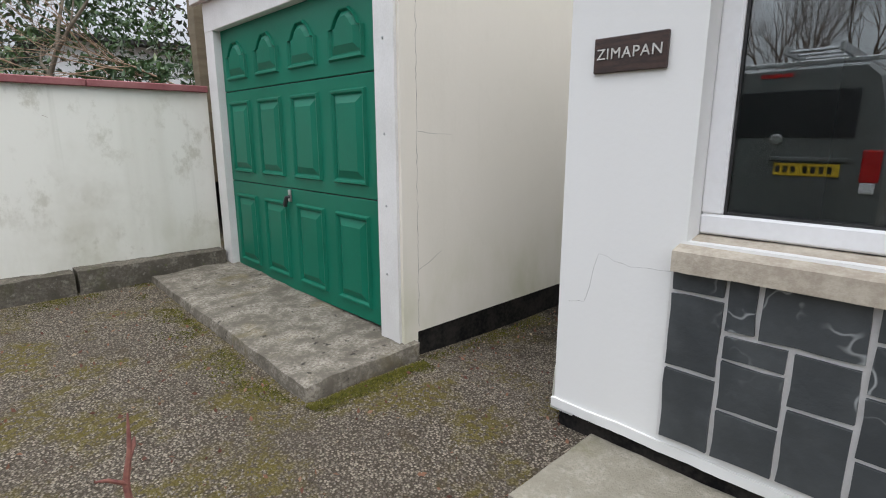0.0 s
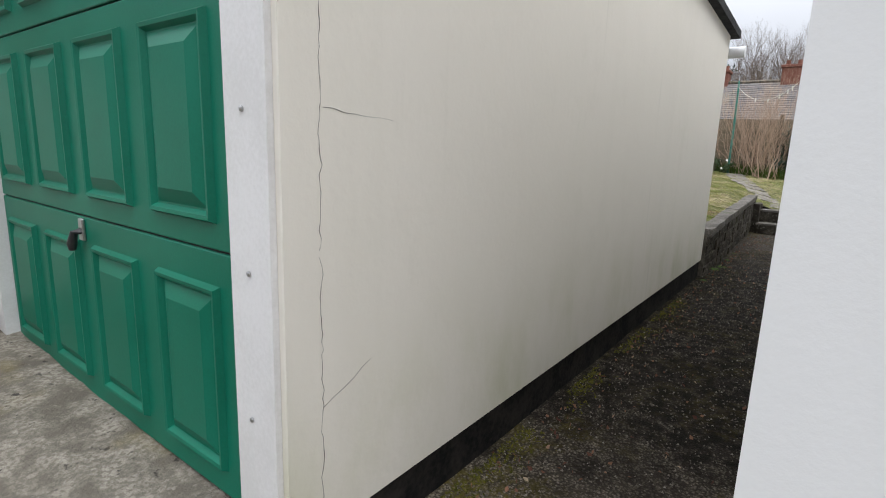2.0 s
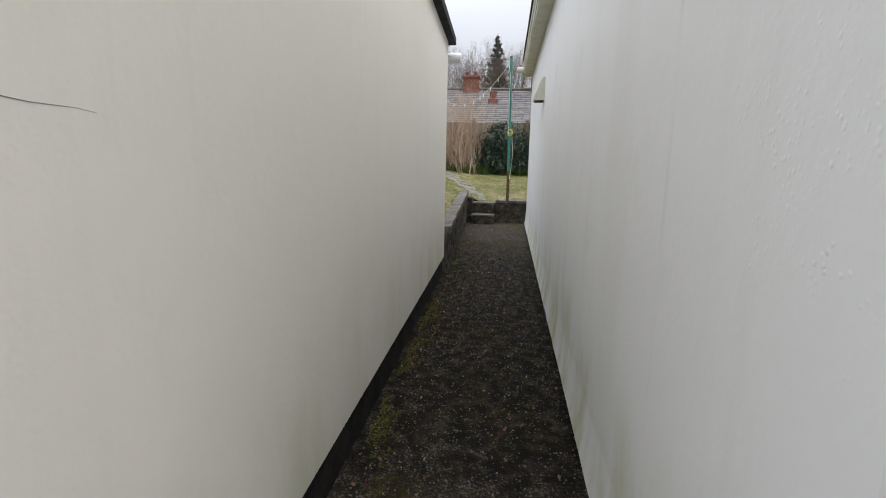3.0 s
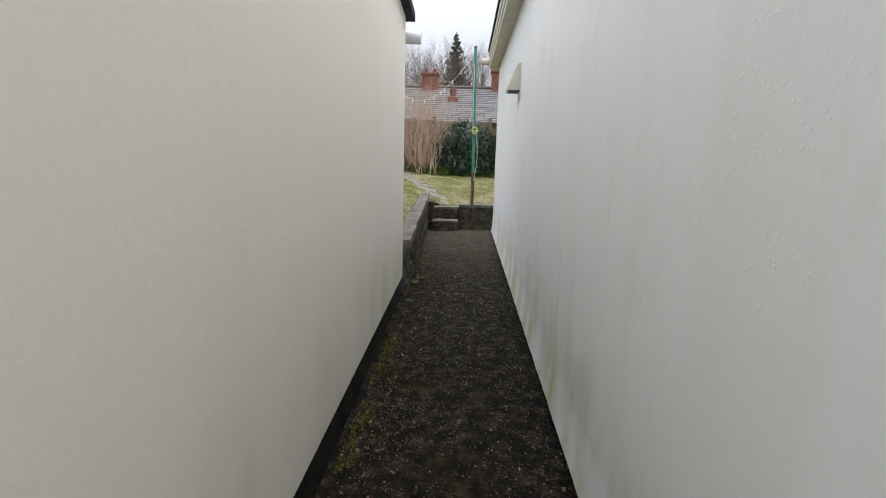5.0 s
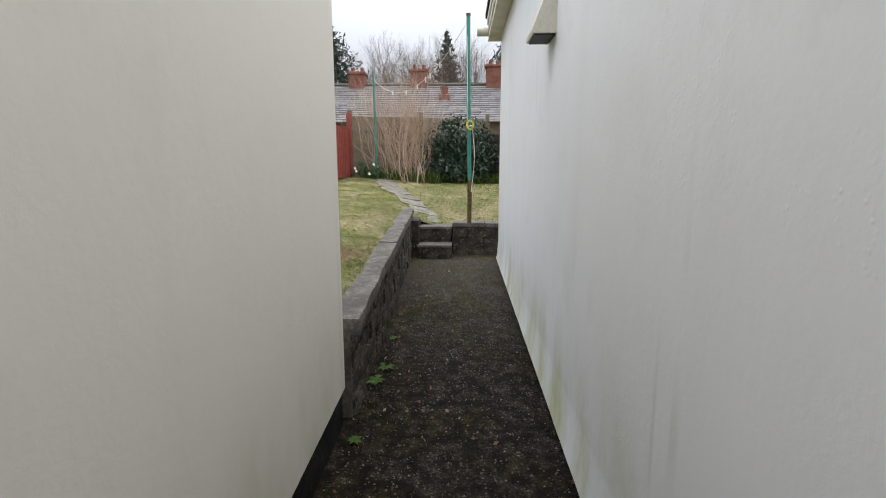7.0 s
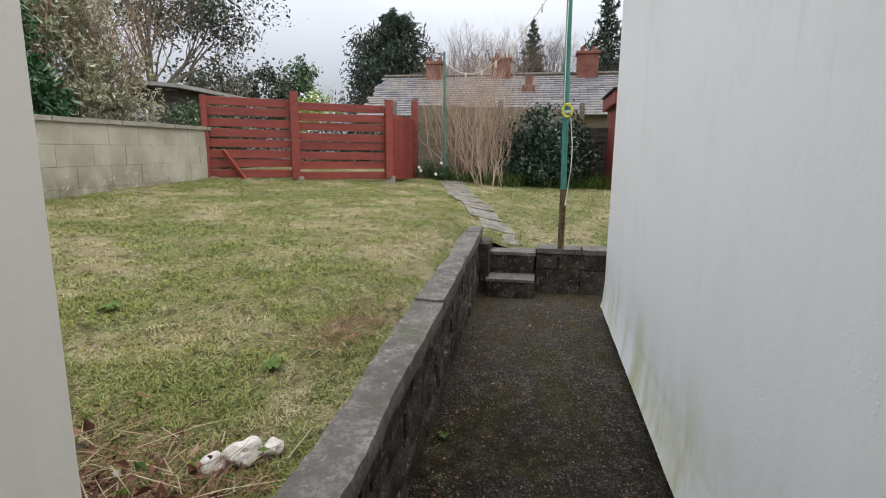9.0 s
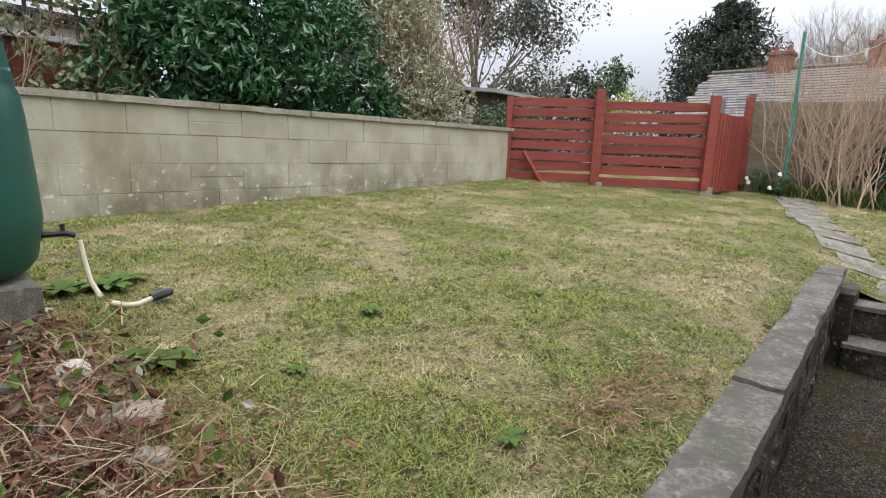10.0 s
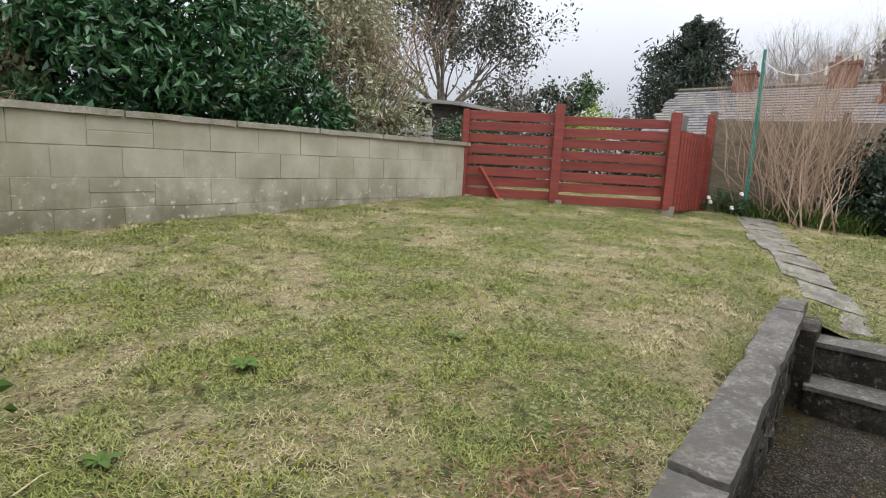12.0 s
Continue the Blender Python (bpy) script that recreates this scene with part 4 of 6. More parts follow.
tan_fence = thing("panel_fence", (17, 3, 0.9), "weathered tan overlap fence panels", "fence", "garden fences")
t0, t1 = Vector((16.30, 4.0, 0)), Vector((17.35, 0.9, 0))
td = (t1 - t0).normalized()
tt = Matrix.Rotation(math.atan2(td.y, td.x), 4, "Z")
for k in range(2):
    for i in range(10):
        z = 0.80 + i * 0.145
        m = Matrix.Translation(t0 + td * (1.62 * k)) @ tt @ Matrix.Rotation(radians(-4), 4, "X")
        part("slat", box((0.05, -0.008, z), (1.60, 0.012, z + 0.155), 0.003, m), M["tan_wood"], tan_fence)
for k in range(3):
    p = t0 + td * (1.62 * k)
    part("post", box((p.x - 0.045, p.y - 0.045, 0.7), (p.x + 0.045, p.y + 0.045, 2.36), 0.005), M["tan_wood"], tan_fence)
dark_fence = thing("panel_fence", (17.5, 0, 0.8), "dark old overlap timber fence panels", "fence", "garden fences")
for k in range(4):
    for i in range(8):
        y1 = 0.9 - k * 1.8
        part("slat", box((17.40 + 0.01 * (i % 2), y1 - 1.78, 0.7 + i * 0.15), (17.43 + 0.01 * (i % 2), y1, 0.85 + i * 0.15), 0.003), M["dark_wood"], dark_fence)

# summer house
shed = thing("summer_house", (16.9, -0.4, 0.68), "small red-painted summer house with glazed doors", "shed")
SX0, SX1, SY0, SY1, SZ = 16.05, 17.6, -1.5, 0.45, 0.80
part("wall", box((SX0 + 0.03, SY0, SZ), (SX1, SY1 - 0.03, 2.25)), M["red_wood"], shed)
part("base", box((SX0, SY0, SZ - 0.02), (SX1, SY1, SZ + 0.06), 0.005), M["red_wood"], shed)
part("fascia", box((SX0 - 0.06, SY0 - 0.1, 2.22), (SX1 + 0.1, SY1 + 0.06, 2.45), 0.01), M["red_wood"], shed)
part("roof", box((SX0 - 0.09, SY0 - 0.12, 2.45), (SX1 + 0.1, SY1 + 0.09, 2.48)), M["roof_felt"], shed)
for k in range(3):
    ya = SY1 - 0.06 - k * 0.62
    d = part("door", box((SX0 - 0.01, ya - 0.60, SZ + 0.08), (SX0 + 0.03, ya, 2.2), 0.004), M["red_wood"], shed)
    part("pane", box((SX0 - 0.018, ya - 0.52, SZ + 0.62), (SX0 - 0.011, ya - 0.08, 2.10)), M["grey_wood"], d, "pale curtain behind glass")
    for i in range(3):
        part("rail", box((SX0 - 0.026, ya - 0.54, SZ + 0.14 + i * 0.15), (SX0 - 0.011, ya - 0.06, SZ + 0.26 + i * 0.15), 0.004), M["red_wood"], d)
part("foot", box((SX0 + 0.1, SY0, 0.55), (SX0 + 0.2, SY1 - 0.1, SZ - 0.02)), M["dark_wood"], shed)

# ---- washing line ----
PX, PY = 11.78, 1.49
pole = thing("line_pole", (PX, PY, 0.42), "green washing line pole with a rusty foot", "pole")
part("shaft", tube([(PX, PY, 1.0), (PX + 0.015, PY + 0.02, 2.1), (PX + 0.03, PY + 0.03, 3.13)], [0.028, 0.027, 0.026], 12), M["pole_green"], pole, "", True)
part("sleeve", tube([(PX - 0.01, PY, 0.36), (PX - 0.005, PY, 0.7), (PX, PY, 1.02)], [0.030, 0.031, 0.031], 12), M["rust"], pole, "rusty lower sleeve", True)
part("cap", tube([(PX + 0.03, PY + 0.03, 3.13), (PX + 0.03, PY + 0.03, 3.16)], 0.03, 12), M["rust"], pole)
cleat = part("cleat", box((PX - 0.02, PY - 0.05, 1.72), (PX + 0.02, PY + 0.05, 1.75), 0.005), M["steel"], pole)
for k in range(4):
    pts = [(PX - 0.035, PY + (0.035 + 0.005 * k) * math.cos(a), 1.75 + (0.048 + 0.005 * k) * math.sin(a)) for a in np.linspace(0, 2 * math.pi, 17)]
    part("coil", tube(pts, 0.006, 5), M["yellow_cord"], cleat, "yellow cord wound on a cleat", True)
drop = [(PX - 0.03 + 0.02 * math.sin(i), PY - 0.03 - 0.03 * math.sin(i * 0.35), 1.72 - i * 0.085) for i in range(11)]
part("cord", tube(drop, 0.005, 5), M["cord"], pole, "loose pale cord end", True)
part("cord", tube([(PX - 0.01, PY + 0.03, 1.75), (PX - 0.02, PY + 0.04, 2.4), (PX + 0.02, PY + 0.035, 3.1)], 0.005, 5), M["cord"], pole, "", True)
P2 = Vector((16.15, 3.42, 0.8))
pole_b = thing("line_pole", tuple(P2), "thin dark green washing line pole by the shrubs", "pole")
part("shaft", tube([P2 + Vector((0, 0, -0.1)), P2 + Vector((0, 0.0, 1.2)), P2 + Vector((0, 0.02, 2.34))], [0.026, 0.025, 0.022], 8), M["pole_green"], pole_b, "", True)
line = thing("washing_line", (14, 2.5, 2.5), "sagging cord washing line with pegs", "washing line")
la, lb = Vector((PX + 0.03, PY + 0.03, 3.08)), P2 + Vector((0, 0.02, 2.2))
sag = [la.lerp(lb, t) + Vector((0, 0, -0.55 * 4 * t * (1 - t))) for t in np.linspace(0, 1, 25)]
part("cord", tube(sag, 0.004, 5), M["cord"], line, "", True)
for k in (3, 5, 7, 8, 10, 13, 17):
    q = sag[k]
    part("peg", box((q.x - 0.012, q.y - 0.01, q.z - 0.06), (q.x + 0.012, q.y + 0.01, q.z + 0.02), 0.004), M["cord"], line, "pale clothes peg")

# ---- water butt behind the garage ----
BC = (7.46, 4.66, 0.765)
butt = thing("water_butt", BC, "green plastic barrel water butt with a dirty run down its side", "water butt")
prof = [(0.16, 0.0), (0.20, 0.01), (0.232, 0.05), (0.258, 0.16), (0.268, 0.20), (0.270, 0.22), (0.272, 0.40), (0.272, 0.62), (0.266, 0.70), (0.258, 0.72), (0.260, 0.735), (0.256, 0.775), (0.254, 0.79), (0.250, 0.86), (0.248, 0.882), (0.247, 0.895), (0.246, 0.90), (0.236, 0.925), (0.21, 0.938), (0.15, 0.940), (0.14, 0.925), (0.05, 0.92)]
body = lathe([(rad * 1.07, h) for rad, h in prof], BC, 48)
for v in body.verts:
    a = math.atan2(v.co.y - BC[1], v.co.x - BC[0])
    h = v.co.z - BC[2]
    for grip in (-0.75, -2.05, 1.1, 2.4):
        da = abs((a - grip + math.pi) % (2 * math.pi) - math.pi)
        if da < 0.36 and 0.78 < h < 0.89:
            v.co.x -= math.cos(a) * 0.05
            v.co.y -= math.sin(a) * 0.05
part("barrel", body, M["barrel"], butt, "", True)
for a in (0.9, 3.9):
    part("bung", lathe([(0.04, 0), (0.04, 0.025), (0.032, 0.032)], (BC[0] + 0.12 * math.cos(a), BC[1] + 0.12 * math.sin(a), BC[2] + 0.925), 14), M["black_plastic"], butt, "black screw bung")
tap = part("tap", tube([(7.71, 4.60, 0.905), (7.80, 4.57, 0.905), (7.83, 4.57, 0.89)], [0.016, 0.014, 0.014], 8), M["black_plastic"], butt, "black tap", True)
part("lever", box((7.785, 4.562, 0.910), (7.80, 4.582, 0.945), 0.002), M["black_plastic"], tap)
for bit in [ob for ob in bpy.data.objects if ob.parent in (butt, tap)]:
    bit.data.transform(Matrix.Translation(BC) @ Matrix.Rotation(radians(-4), 4, "Y") @ Matrix.Translation(-Vector(BC)))
ped = thing("pedestal", (7.47, 4.62, 0.5), "mossy concrete block under the water butt", "plinth")
part("block", rough_box((7.20, 4.40, 0.45), (7.67, 4.86, 0.757), 0.05, 0.012, 1, 0.012), M["slab"], ped, "", True)
hz = lambda x, y: lawn_z(x, y) + 0.02
hose_pts = [(7.835, 4.57, 0.893), (7.845, 4.56, 0.80), (7.855, 4.54, 0.72), (7.875, 4.51, 0.66), (7.91, 4.47, hz(7.91, 4.47) + 0.015), (7.96, 4.44, hz(7.96, 4.44)), (8.0, 4.43, hz(8.0, 4.43)), (8.04, 4.44, hz(8.04, 4.44) + 0.005), (8.07, 4.445, hz(8.07, 4.445) + 0.01)]
hose = thing("hose", (7.9, 4.45, 0.6), "short cream hose with a black connector, lying on the grass", "hose")
part("tube", tube(hose_pts, 0.011, 8), M["hose"], hose, "", True)
part("connector", tube([(8.06, 4.443, hz(8.06, 4.44) + 0.01), (8.09, 4.45, hz(8.09, 4.45) + 0.015), (8.15, 4.46, hz(8.15, 4.46) + 0.015)], [0.02, 0.026, 0.018], 8), M["black_plastic"], hose, "black hose connector", True)
solo("downpipe", tube([(7.19, 4.62, 2.3), (7.185, 4.66, 1.7), (7.18, 4.60, 0.9), (7.18, 4.58, 0.62)], [0.03, 0.014, 0.012, 0.018], 8), M["grey_wood"], "old thin pipe against the garage wall", "pipe", "", True)


broken = thing("fallen_twigs", (7.3, 4.38, 0.6), "thin dead twigs fallen across the block under the water butt", "twig")
for p, q, w in (((7.18, 4.33, 0.86), (7.42, 4.30, 0.58), 0.006), ((7.16, 4.30, 0.74), (7.34, 4.28, 0.57), 0.005), ((7.24, 4.34, 0.80), (7.52, 4.27, 0.60), 0.004)):
    part("twig", tube([p, Vector(p).lerp(Vector(q), 0.5) + Vector((0.01, 0.008, 0.02)), q], [w, w * 0.8, w * 0.4], 5), M["bark"], broken, "", True)


# ---- stones and litter ----
def boulder(centre, size, seed, material, label):
    bm = bmesh.new()
    bmesh.ops.create_icosphere(bm, subdivisions=3, radius=1)
    for v in bm.verts:
        q = v.co * 1.3 + Vector((seed, seed * 2, 0))
        k = 1 + 0.35 * noise.noise(q) + 0.12 * noise.noise(q * 3)
        v.co = Vector((v.co.x * size[0] * k + centre[0], v.co.y * size[1] * k + centre[1], v.co.z * size[2] * k + centre[2]))
    return solo("stone", bm, material, label, "stone", "", False, "loose stones by the garage")


for cx, cy, s, seed, m in ((7.23, 4.40, 0.055, 1, "white_stone"), (7.29, 4.36, 0.06, 2, "white_stone"), (7.64, 3.94, 0.055, 3, "white_stone"), (7.70, 3.55, 0.07, 4, "old_stone"), (7.66, 3.33, 0.05, 5, "old_stone"), (7.93, 2.56, 0.05, 6, "white_stone"), (7.86, 2.62, 0.035, 7, "white_stone"), (7.98, 2.50, 0.03, 8, "white_stone"), (7.42, 3.85, 0.03, 9, "white_stone"), (7.36, 3.60, 0.035, 10, "old_stone")):
    boulder((cx, cy, lawn_z(cx, cy) + s * 0.25), (s * 1.25, s, s * 0.7), seed, M[m], "pale lump of broken stone in the litter" if m == "white_stone" else "brown weathered stone in the litter")
ball = bmesh.new()
bmesh.ops.create_icosphere(ball, subdivisions=3, radius=0.045, matrix=Matrix.Translation((7.20, 4.24, lawn_z(7.2, 4.24) + 0.04)))
solo("ball", ball, M["old_ball"], "faded old ball against the garage wall", "ball", "", True)


def strands(name, n, place, length, width, material, label, category, lift=0.25, curl=0.5, seed=1):
    """Thin bent blades lying or standing on the ground: one object of kind stuff."""
    r = np.random.default_rng(seed)
    p = place(r, n)
    a = r.uniform(0, 2 * np.pi, n)
    L = length * r.uniform(0.5, 1.4, n)
    up = lift * r.uniform(0.1, 1.0, n)
    d = np.stack([np.cos(a), np.sin(a), up], 1)
    d /= np.linalg.norm(d, axis=1)[:, None]
    s = np.stack([-np.sin(a), np.cos(a), np.zeros(n)], 1) * (width / 2)
    bend = np.stack([r.normal(0, curl, n), r.normal(0, curl, n), -0.3 * r.random(n)], 1)
    mid = p + d * L[:, None] * 0.55
    tip = p + (d + bend * 0.5) * L[:, None]
    tip[:, 2] = np.maximum(tip[:, 2], p[:, 2] + 0.004)
    v = np.stack([p - s, p + s, mid + s * 0.8, mid - s * 0.8, tip], 1).reshape(-1, 3)
    i = np.arange(n)[:, None] * 5
    f = np.concatenate([i + np.array([0, 1, 2]), i + np.array([0, 2, 3]), i + np.array([3, 2, 4])], 1).reshape(-1, 3)
    return tagged(raw(name, v, f, material), label, category, kind="stuff")


tz = np.vectorize(turf_z)


def on_lawn(x0, x1, y0, y1, power=1.0):
    def place(r, n):
        x = x0 + (x1 - x0) * r.random(n) ** power
        y = r.uniform(y0, y1, n)
        return np.stack([x, y, tz(x, y)], 1)
    return place


def tussocks(x0, x1, y0, y1, power, scale, level, seed):
    """Places on the lawn, thickened into patches of uneven outline."""
    def place(r, n):
        m = n * 3
        x = x0 + (x1 - x0) * r.random(m) ** power
        y = r.uniform(y0, y1, m)
        f = np.array([noise.noise(Vector((a * scale, b * scale * 1.3, seed))) + 0.6 * noise.noise(Vector((a * scale * 3.7, b * scale * 3.7, seed + 4))) for a, b in zip(x, y)])
        keep = np.argsort(-(f + r.normal(0, level, m)))[:n]
        x, y = x[keep], y[keep]
        return np.stack([x, y, tz(x, y)], 1)
    return place


strands("grass", 175000, tussocks(7.35, 16.5, 2.36, 6.40, 1.6, 3.6, 0.22, 3.0), 0.028, 0.0034, M["blade"], "short mown grass in uneven tufts", "grass", 1.3, 0.6, 2)
strands("grass", 75000, on_lawn(7.35, 16.5, 2.36, 6.40, 1.6), 0.017, 0.0030, M["blade"], "short matted grass with dry thatch", "grass", 0.8, 0.5, 9)
strands("grass", 34000, on_lawn(12.05, 17.3, -3.0, 2.4), 0.04, 0.006, M["blade"], "short mown grass", "grass", 0.9, 0.4, 3)
strands("lawn_moss", 26000, tussocks(7.5, 15.0, 2.36, 6.38, 1.6, 2.0, 0.10, 37.0), 0.017, 0.006, M["lawn_moss"], "cushions of yellow-green moss in the lawn", "moss", 1.4, 0.7, 15)
strands("thatch", 40000, tussocks(7.3, 16.0, 2.36, 6.35, 1.25, 1.2, 0.16, 11.0), 0.034, 0.0020, M["straw"], "dry mown stalks lying in swathes on the lawn", "grass", 0.25, 0.6, 4)
strands("clippings", 14000, tussocks(7.3, 14.0, 2.36, 6.35, 1.5, 4.2, 0.06, 23.0), 0.030, 0.004, M["dead"], "brown dead patches in the lawn", "grass", 0.2, 0.5, 14)


def litter_place(r, n):
    y = r.uniform(2.42, 4.45, n)
    x = 7.16 + np.abs(r.normal(0, 0.26, n)) + 0.10 * (y < 3.0) * r.random(n)
    return np.stack([x, y, tz(x, y) + 0.05 * r.random(n)], 1)


strands("dead_stems", 13000, litter_place, 0.11, 0.0034, M["dead"], "heap of dead brown fern and stems by the garage wall", "plant litter", 0.6, 0.8, 5)
pts = litter_place(np.random.default_rng(8), 2600)
tagged(leaf_mesh("dead_leaves", pts + np.array([0, 0, 0.02]), 0.05, M["dead"], 0.5), "dead brown leaves on the soil", "leaf litter", kind="stuff")
tagged(leaf_mesh("ground_ivy", litter_place(np.random.default_rng(31), 330) + np.array([0, 0, 0.035]), 0.05, M["weed"], 0.7), "small green leaves among the litter", "weed", kind="stuff")
tagged(leaf_mesh("grey_leaves", litter_place(np.random.default_rng(32), 350) + np.array([-0.03, 0, 0.03]), 0.045, M["chips_leaf"], 0.6), "curled grey dead leaves", "leaf litter", kind="stuff")
strands("dry_stalks", 1500, litter_place, 0.20, 0.005, M["straw"], "pale dry stalks among the dead fern", "plant litter", 0.5, 0.7, 33)
strands("straw_heap", 420, lambda r, n: np.stack([r.normal(8.95, 0.22, n), r.normal(2.62, 0.09, n), tz(np.full(n, 8.95), np.full(n, 2.62)) + 0.01 + 0.03 * r.random(n)], 1), 0.07, 0.004, M["dead"], "small heap of dry stalks on the grass", "plant litter", 0.5, 0.8, 6)


def weed(x, y, z, size, seed, label="low broad-leaved green weed in the grass"):
    """A rosette of broad, arched leaves."""
    r = random.Random(seed)
    w = thing("weed", (x, y, z), label, "weed", "weeds")
    for k in range(9):
        a = 2 * math.pi * k / 9 + r.uniform(-0.3, 0.3)
        L = size * r.uniform(0.35, 0.75)
        bm = bmesh.new()
        rows = []
        for i, (t, wd) in enumerate(((0, 0.05), (0.3, 0.16), (0.6, 0.22), (0.85, 0.12), (1.0, 0.01))):
            c = Vector((x + math.cos(a) * L * t, y + math.sin(a) * L * t, z + L * (0.75 * t - 0.65 * t * t) + 0.01))
            s = Vector((-math.sin(a), math.cos(a), 0)) * wd * L
            rows.append((bm.verts.new(c - s + Vector((0, 0, 0.05 * L))), bm.verts.new(c), bm.verts.new(c + s + Vector((0, 0, 0.05 * L)))))
        for p, q in zip(rows, rows[1:]):
            bm.faces.new((p[0], q[0], q[1], p[1])); bm.faces.new((p[1], q[1], q[2], p[2]))
        part("leaf", bm, M["weed"], w, "", True)


for x, y, s, k in ((7.86, 3.85, 0.22, 1), (8.75, 3.75, 0.10, 2), (7.56, 3.46, 0.10, 3), (8.2, 3.5, 0.09, 4), (7.80, 4.80, 0.20, 5), (7.98, 4.74, 0.20, 6), (8.06, 4.82, 0.16, 11), (9.6, 3.4, 0.08, 7), (8.45, 2.75, 0.09, 8), (7.45, 3.15, 0.10, 9), (7.27, 4.52, 0.16, 10)):
    weed(x, y, lawn_z(x, y), s, k)
for x, y, s, k in ((7.55, 2.14, 0.13, 21), (7.75, 2.12, 0.10, 22), (8.3, 2.13, 0.07, 23), (6.9, 2.14, 0.06, 24), (8.9, 2.14, 0.06, 26), (2.05, 1.24, 0.04, 25)):
    weed(x, y, 0.0, s, k, "green weed rooted at the foot of the wall")


def gravel_place(r, n):
    x = np.where(r.random(n) < 0.6, r.uniform(-0.6, 2.4, n), r.uniform(2.4, 11.4, n))
    y = np.where(x < 1.9, r.uniform(0.4, 4.6, n), r.uniform(1.2, 2.2, n))
    return np.stack([x, y, np.vectorize(ground_z)(x, y)], 1)


rg = np.random.default_rng(12)
gp = gravel_place(rg, 20000)
gs = rg.uniform(0.003, 0.009, 20000)
tet = np.array([(1, 0, -0.2), (-0.5, 0.87, -0.2), (-0.5, -0.87, -0.2), (0, 0, 0.8)])
gv = (gp[:, None, :] + tet[None] * gs[:, None, None] * rg.uniform(0.7, 1.3, (20000, 4, 1))).reshape(-1, 3)
gf = (np.arange(20000)[:, None, None] * 4 + np.array([(0, 1, 3), (1, 2, 3), (2, 0, 3)])[None]).reshape(-1, 3)
M["chips"] = leaf_material("chips", (0.10, 0.085, 0.07), (0.24, 0.21, 0.175), (0.42, 0.39, 0.34), 0.9, 0.2)
tagged(raw("gravel", gv, gf, M["chips"]), "loose chippings on the old tarmac", "gravel", kind="stuff")
pts = gravel_place(np.random.default_rng(14), 1200)
pts[:, 1] = np.where(pts[:, 0] > 2, np.where(np.random.default_rng(3).random(1200) < 0.6, 2.16 - np.abs(np.random.default_rng(4).normal(0, 0.16, 1200)), pts[:, 1]), pts[:, 1])
tagged(leaf_mesh("fallen_leaves", pts + np.array([0, 0, 0.008]), 0.026, M["dead"], 0.6), "small dead leaves and twigs along the passage", "leaf litter", kind="stuff")

def moss_place(r, n):
    k = r.integers(0, 4, n)
    u = r.random(n)
    x = np.choose(k, [1.10 - np.abs(r.normal(0, 0.10, n)), 1.1 + 0.8 * u, -2 + 3.7 * u, 1.95 + 5.0 * u])
    y = np.choose(k, [2.1 + 2.6 * u, 2.14 - np.abs(r.normal(0, 0.05, n)), 4.66 - np.abs(r.normal(0, 0.12, n)), 2.19 - np.abs(r.normal(0, 0.06, n))])
    f = np.array([noise.noise(Vector((a * 3, b * 3, 8))) for a, b in zip(x, y)])
    ok = f > -0.05
    x, y = x[ok], y[ok]
    while len(x) < n:
        x, y = np.concatenate([x, x])[:n], np.concatenate([y, y])[:n] + 0.004
    return np.stack([x, y, np.vectorize(ground_z)(x, y)], 1)


M["moss"] = leaf_material("moss", (0.05, 0.05, 0.012), (0.13, 0.12, 0.02), (0.20, 0.17, 0.05), 0.95, 0.1)
strands("moss", 9000, moss_place, 0.016, 0.008, M["moss"], "moss and grit along the slab and wall feet", "moss", 0.9, 0.6, 41)

# garden path of sunken slabs from the steps
gpath = thing("pavement_path", (13, 2.5, 0.5), "sunken stone path across the lawn", "path", kind="structure")
for i in range(10):
    x = 12.3 + 3.7 * i / 9
    y = path_y(x)
    sx, sy = (lawn_z(x + 0.2, y) - lawn_z(x - 0.2, y)) / 0.4, (lawn_z(x, y + 0.2) - lawn_z(x, y - 0.2)) / 0.4
    bm = rough_box((-0.208, -0.18 - 0.03 * (i % 2), -0.05), (0.208, 0.18 + 0.03 * (i % 3), 0.0), 0.05, 0.010, i, 0.006)
    bmesh.ops.transform(bm, matrix=Matrix.Translation((x, y, lawn_z(x, y) + 0.012)) @ Matrix.Rotation(sy, 4, "X") @ Matrix.Rotation(-sx, 4, "Y") @ Matrix.Rotation(0.31 + 0.05 * math.sin(i * 5), 4, "Z"), verts=bm.verts)
    part("flagstone", bm, M["slab"], gpath, "", True)


# ---- slate facing under the window: pieces of random rectangles ----
facing = thing("slate_facing", (FX, 0, 0.5), "dark slate facing with pale mortar joints", "cladding", kind="structure")
part("mortar", box((FX - 0.010, -1.5, 0.165), (FX, 0.762, 0.862)), M["white_trim"], facing, "pale mortar")
r9 = random.Random(9)
grid = []


def slate(y0, y1, z0, z1):
    part("slate", rough_box((FX - 0.026, y0 + 0.007, z0 + 0.007), (FX - 0.004, y1 - 0.007, z1 - 0.007), 0.06, 0.005, r9.random() * 90, 0.003), M["slate"], facing)


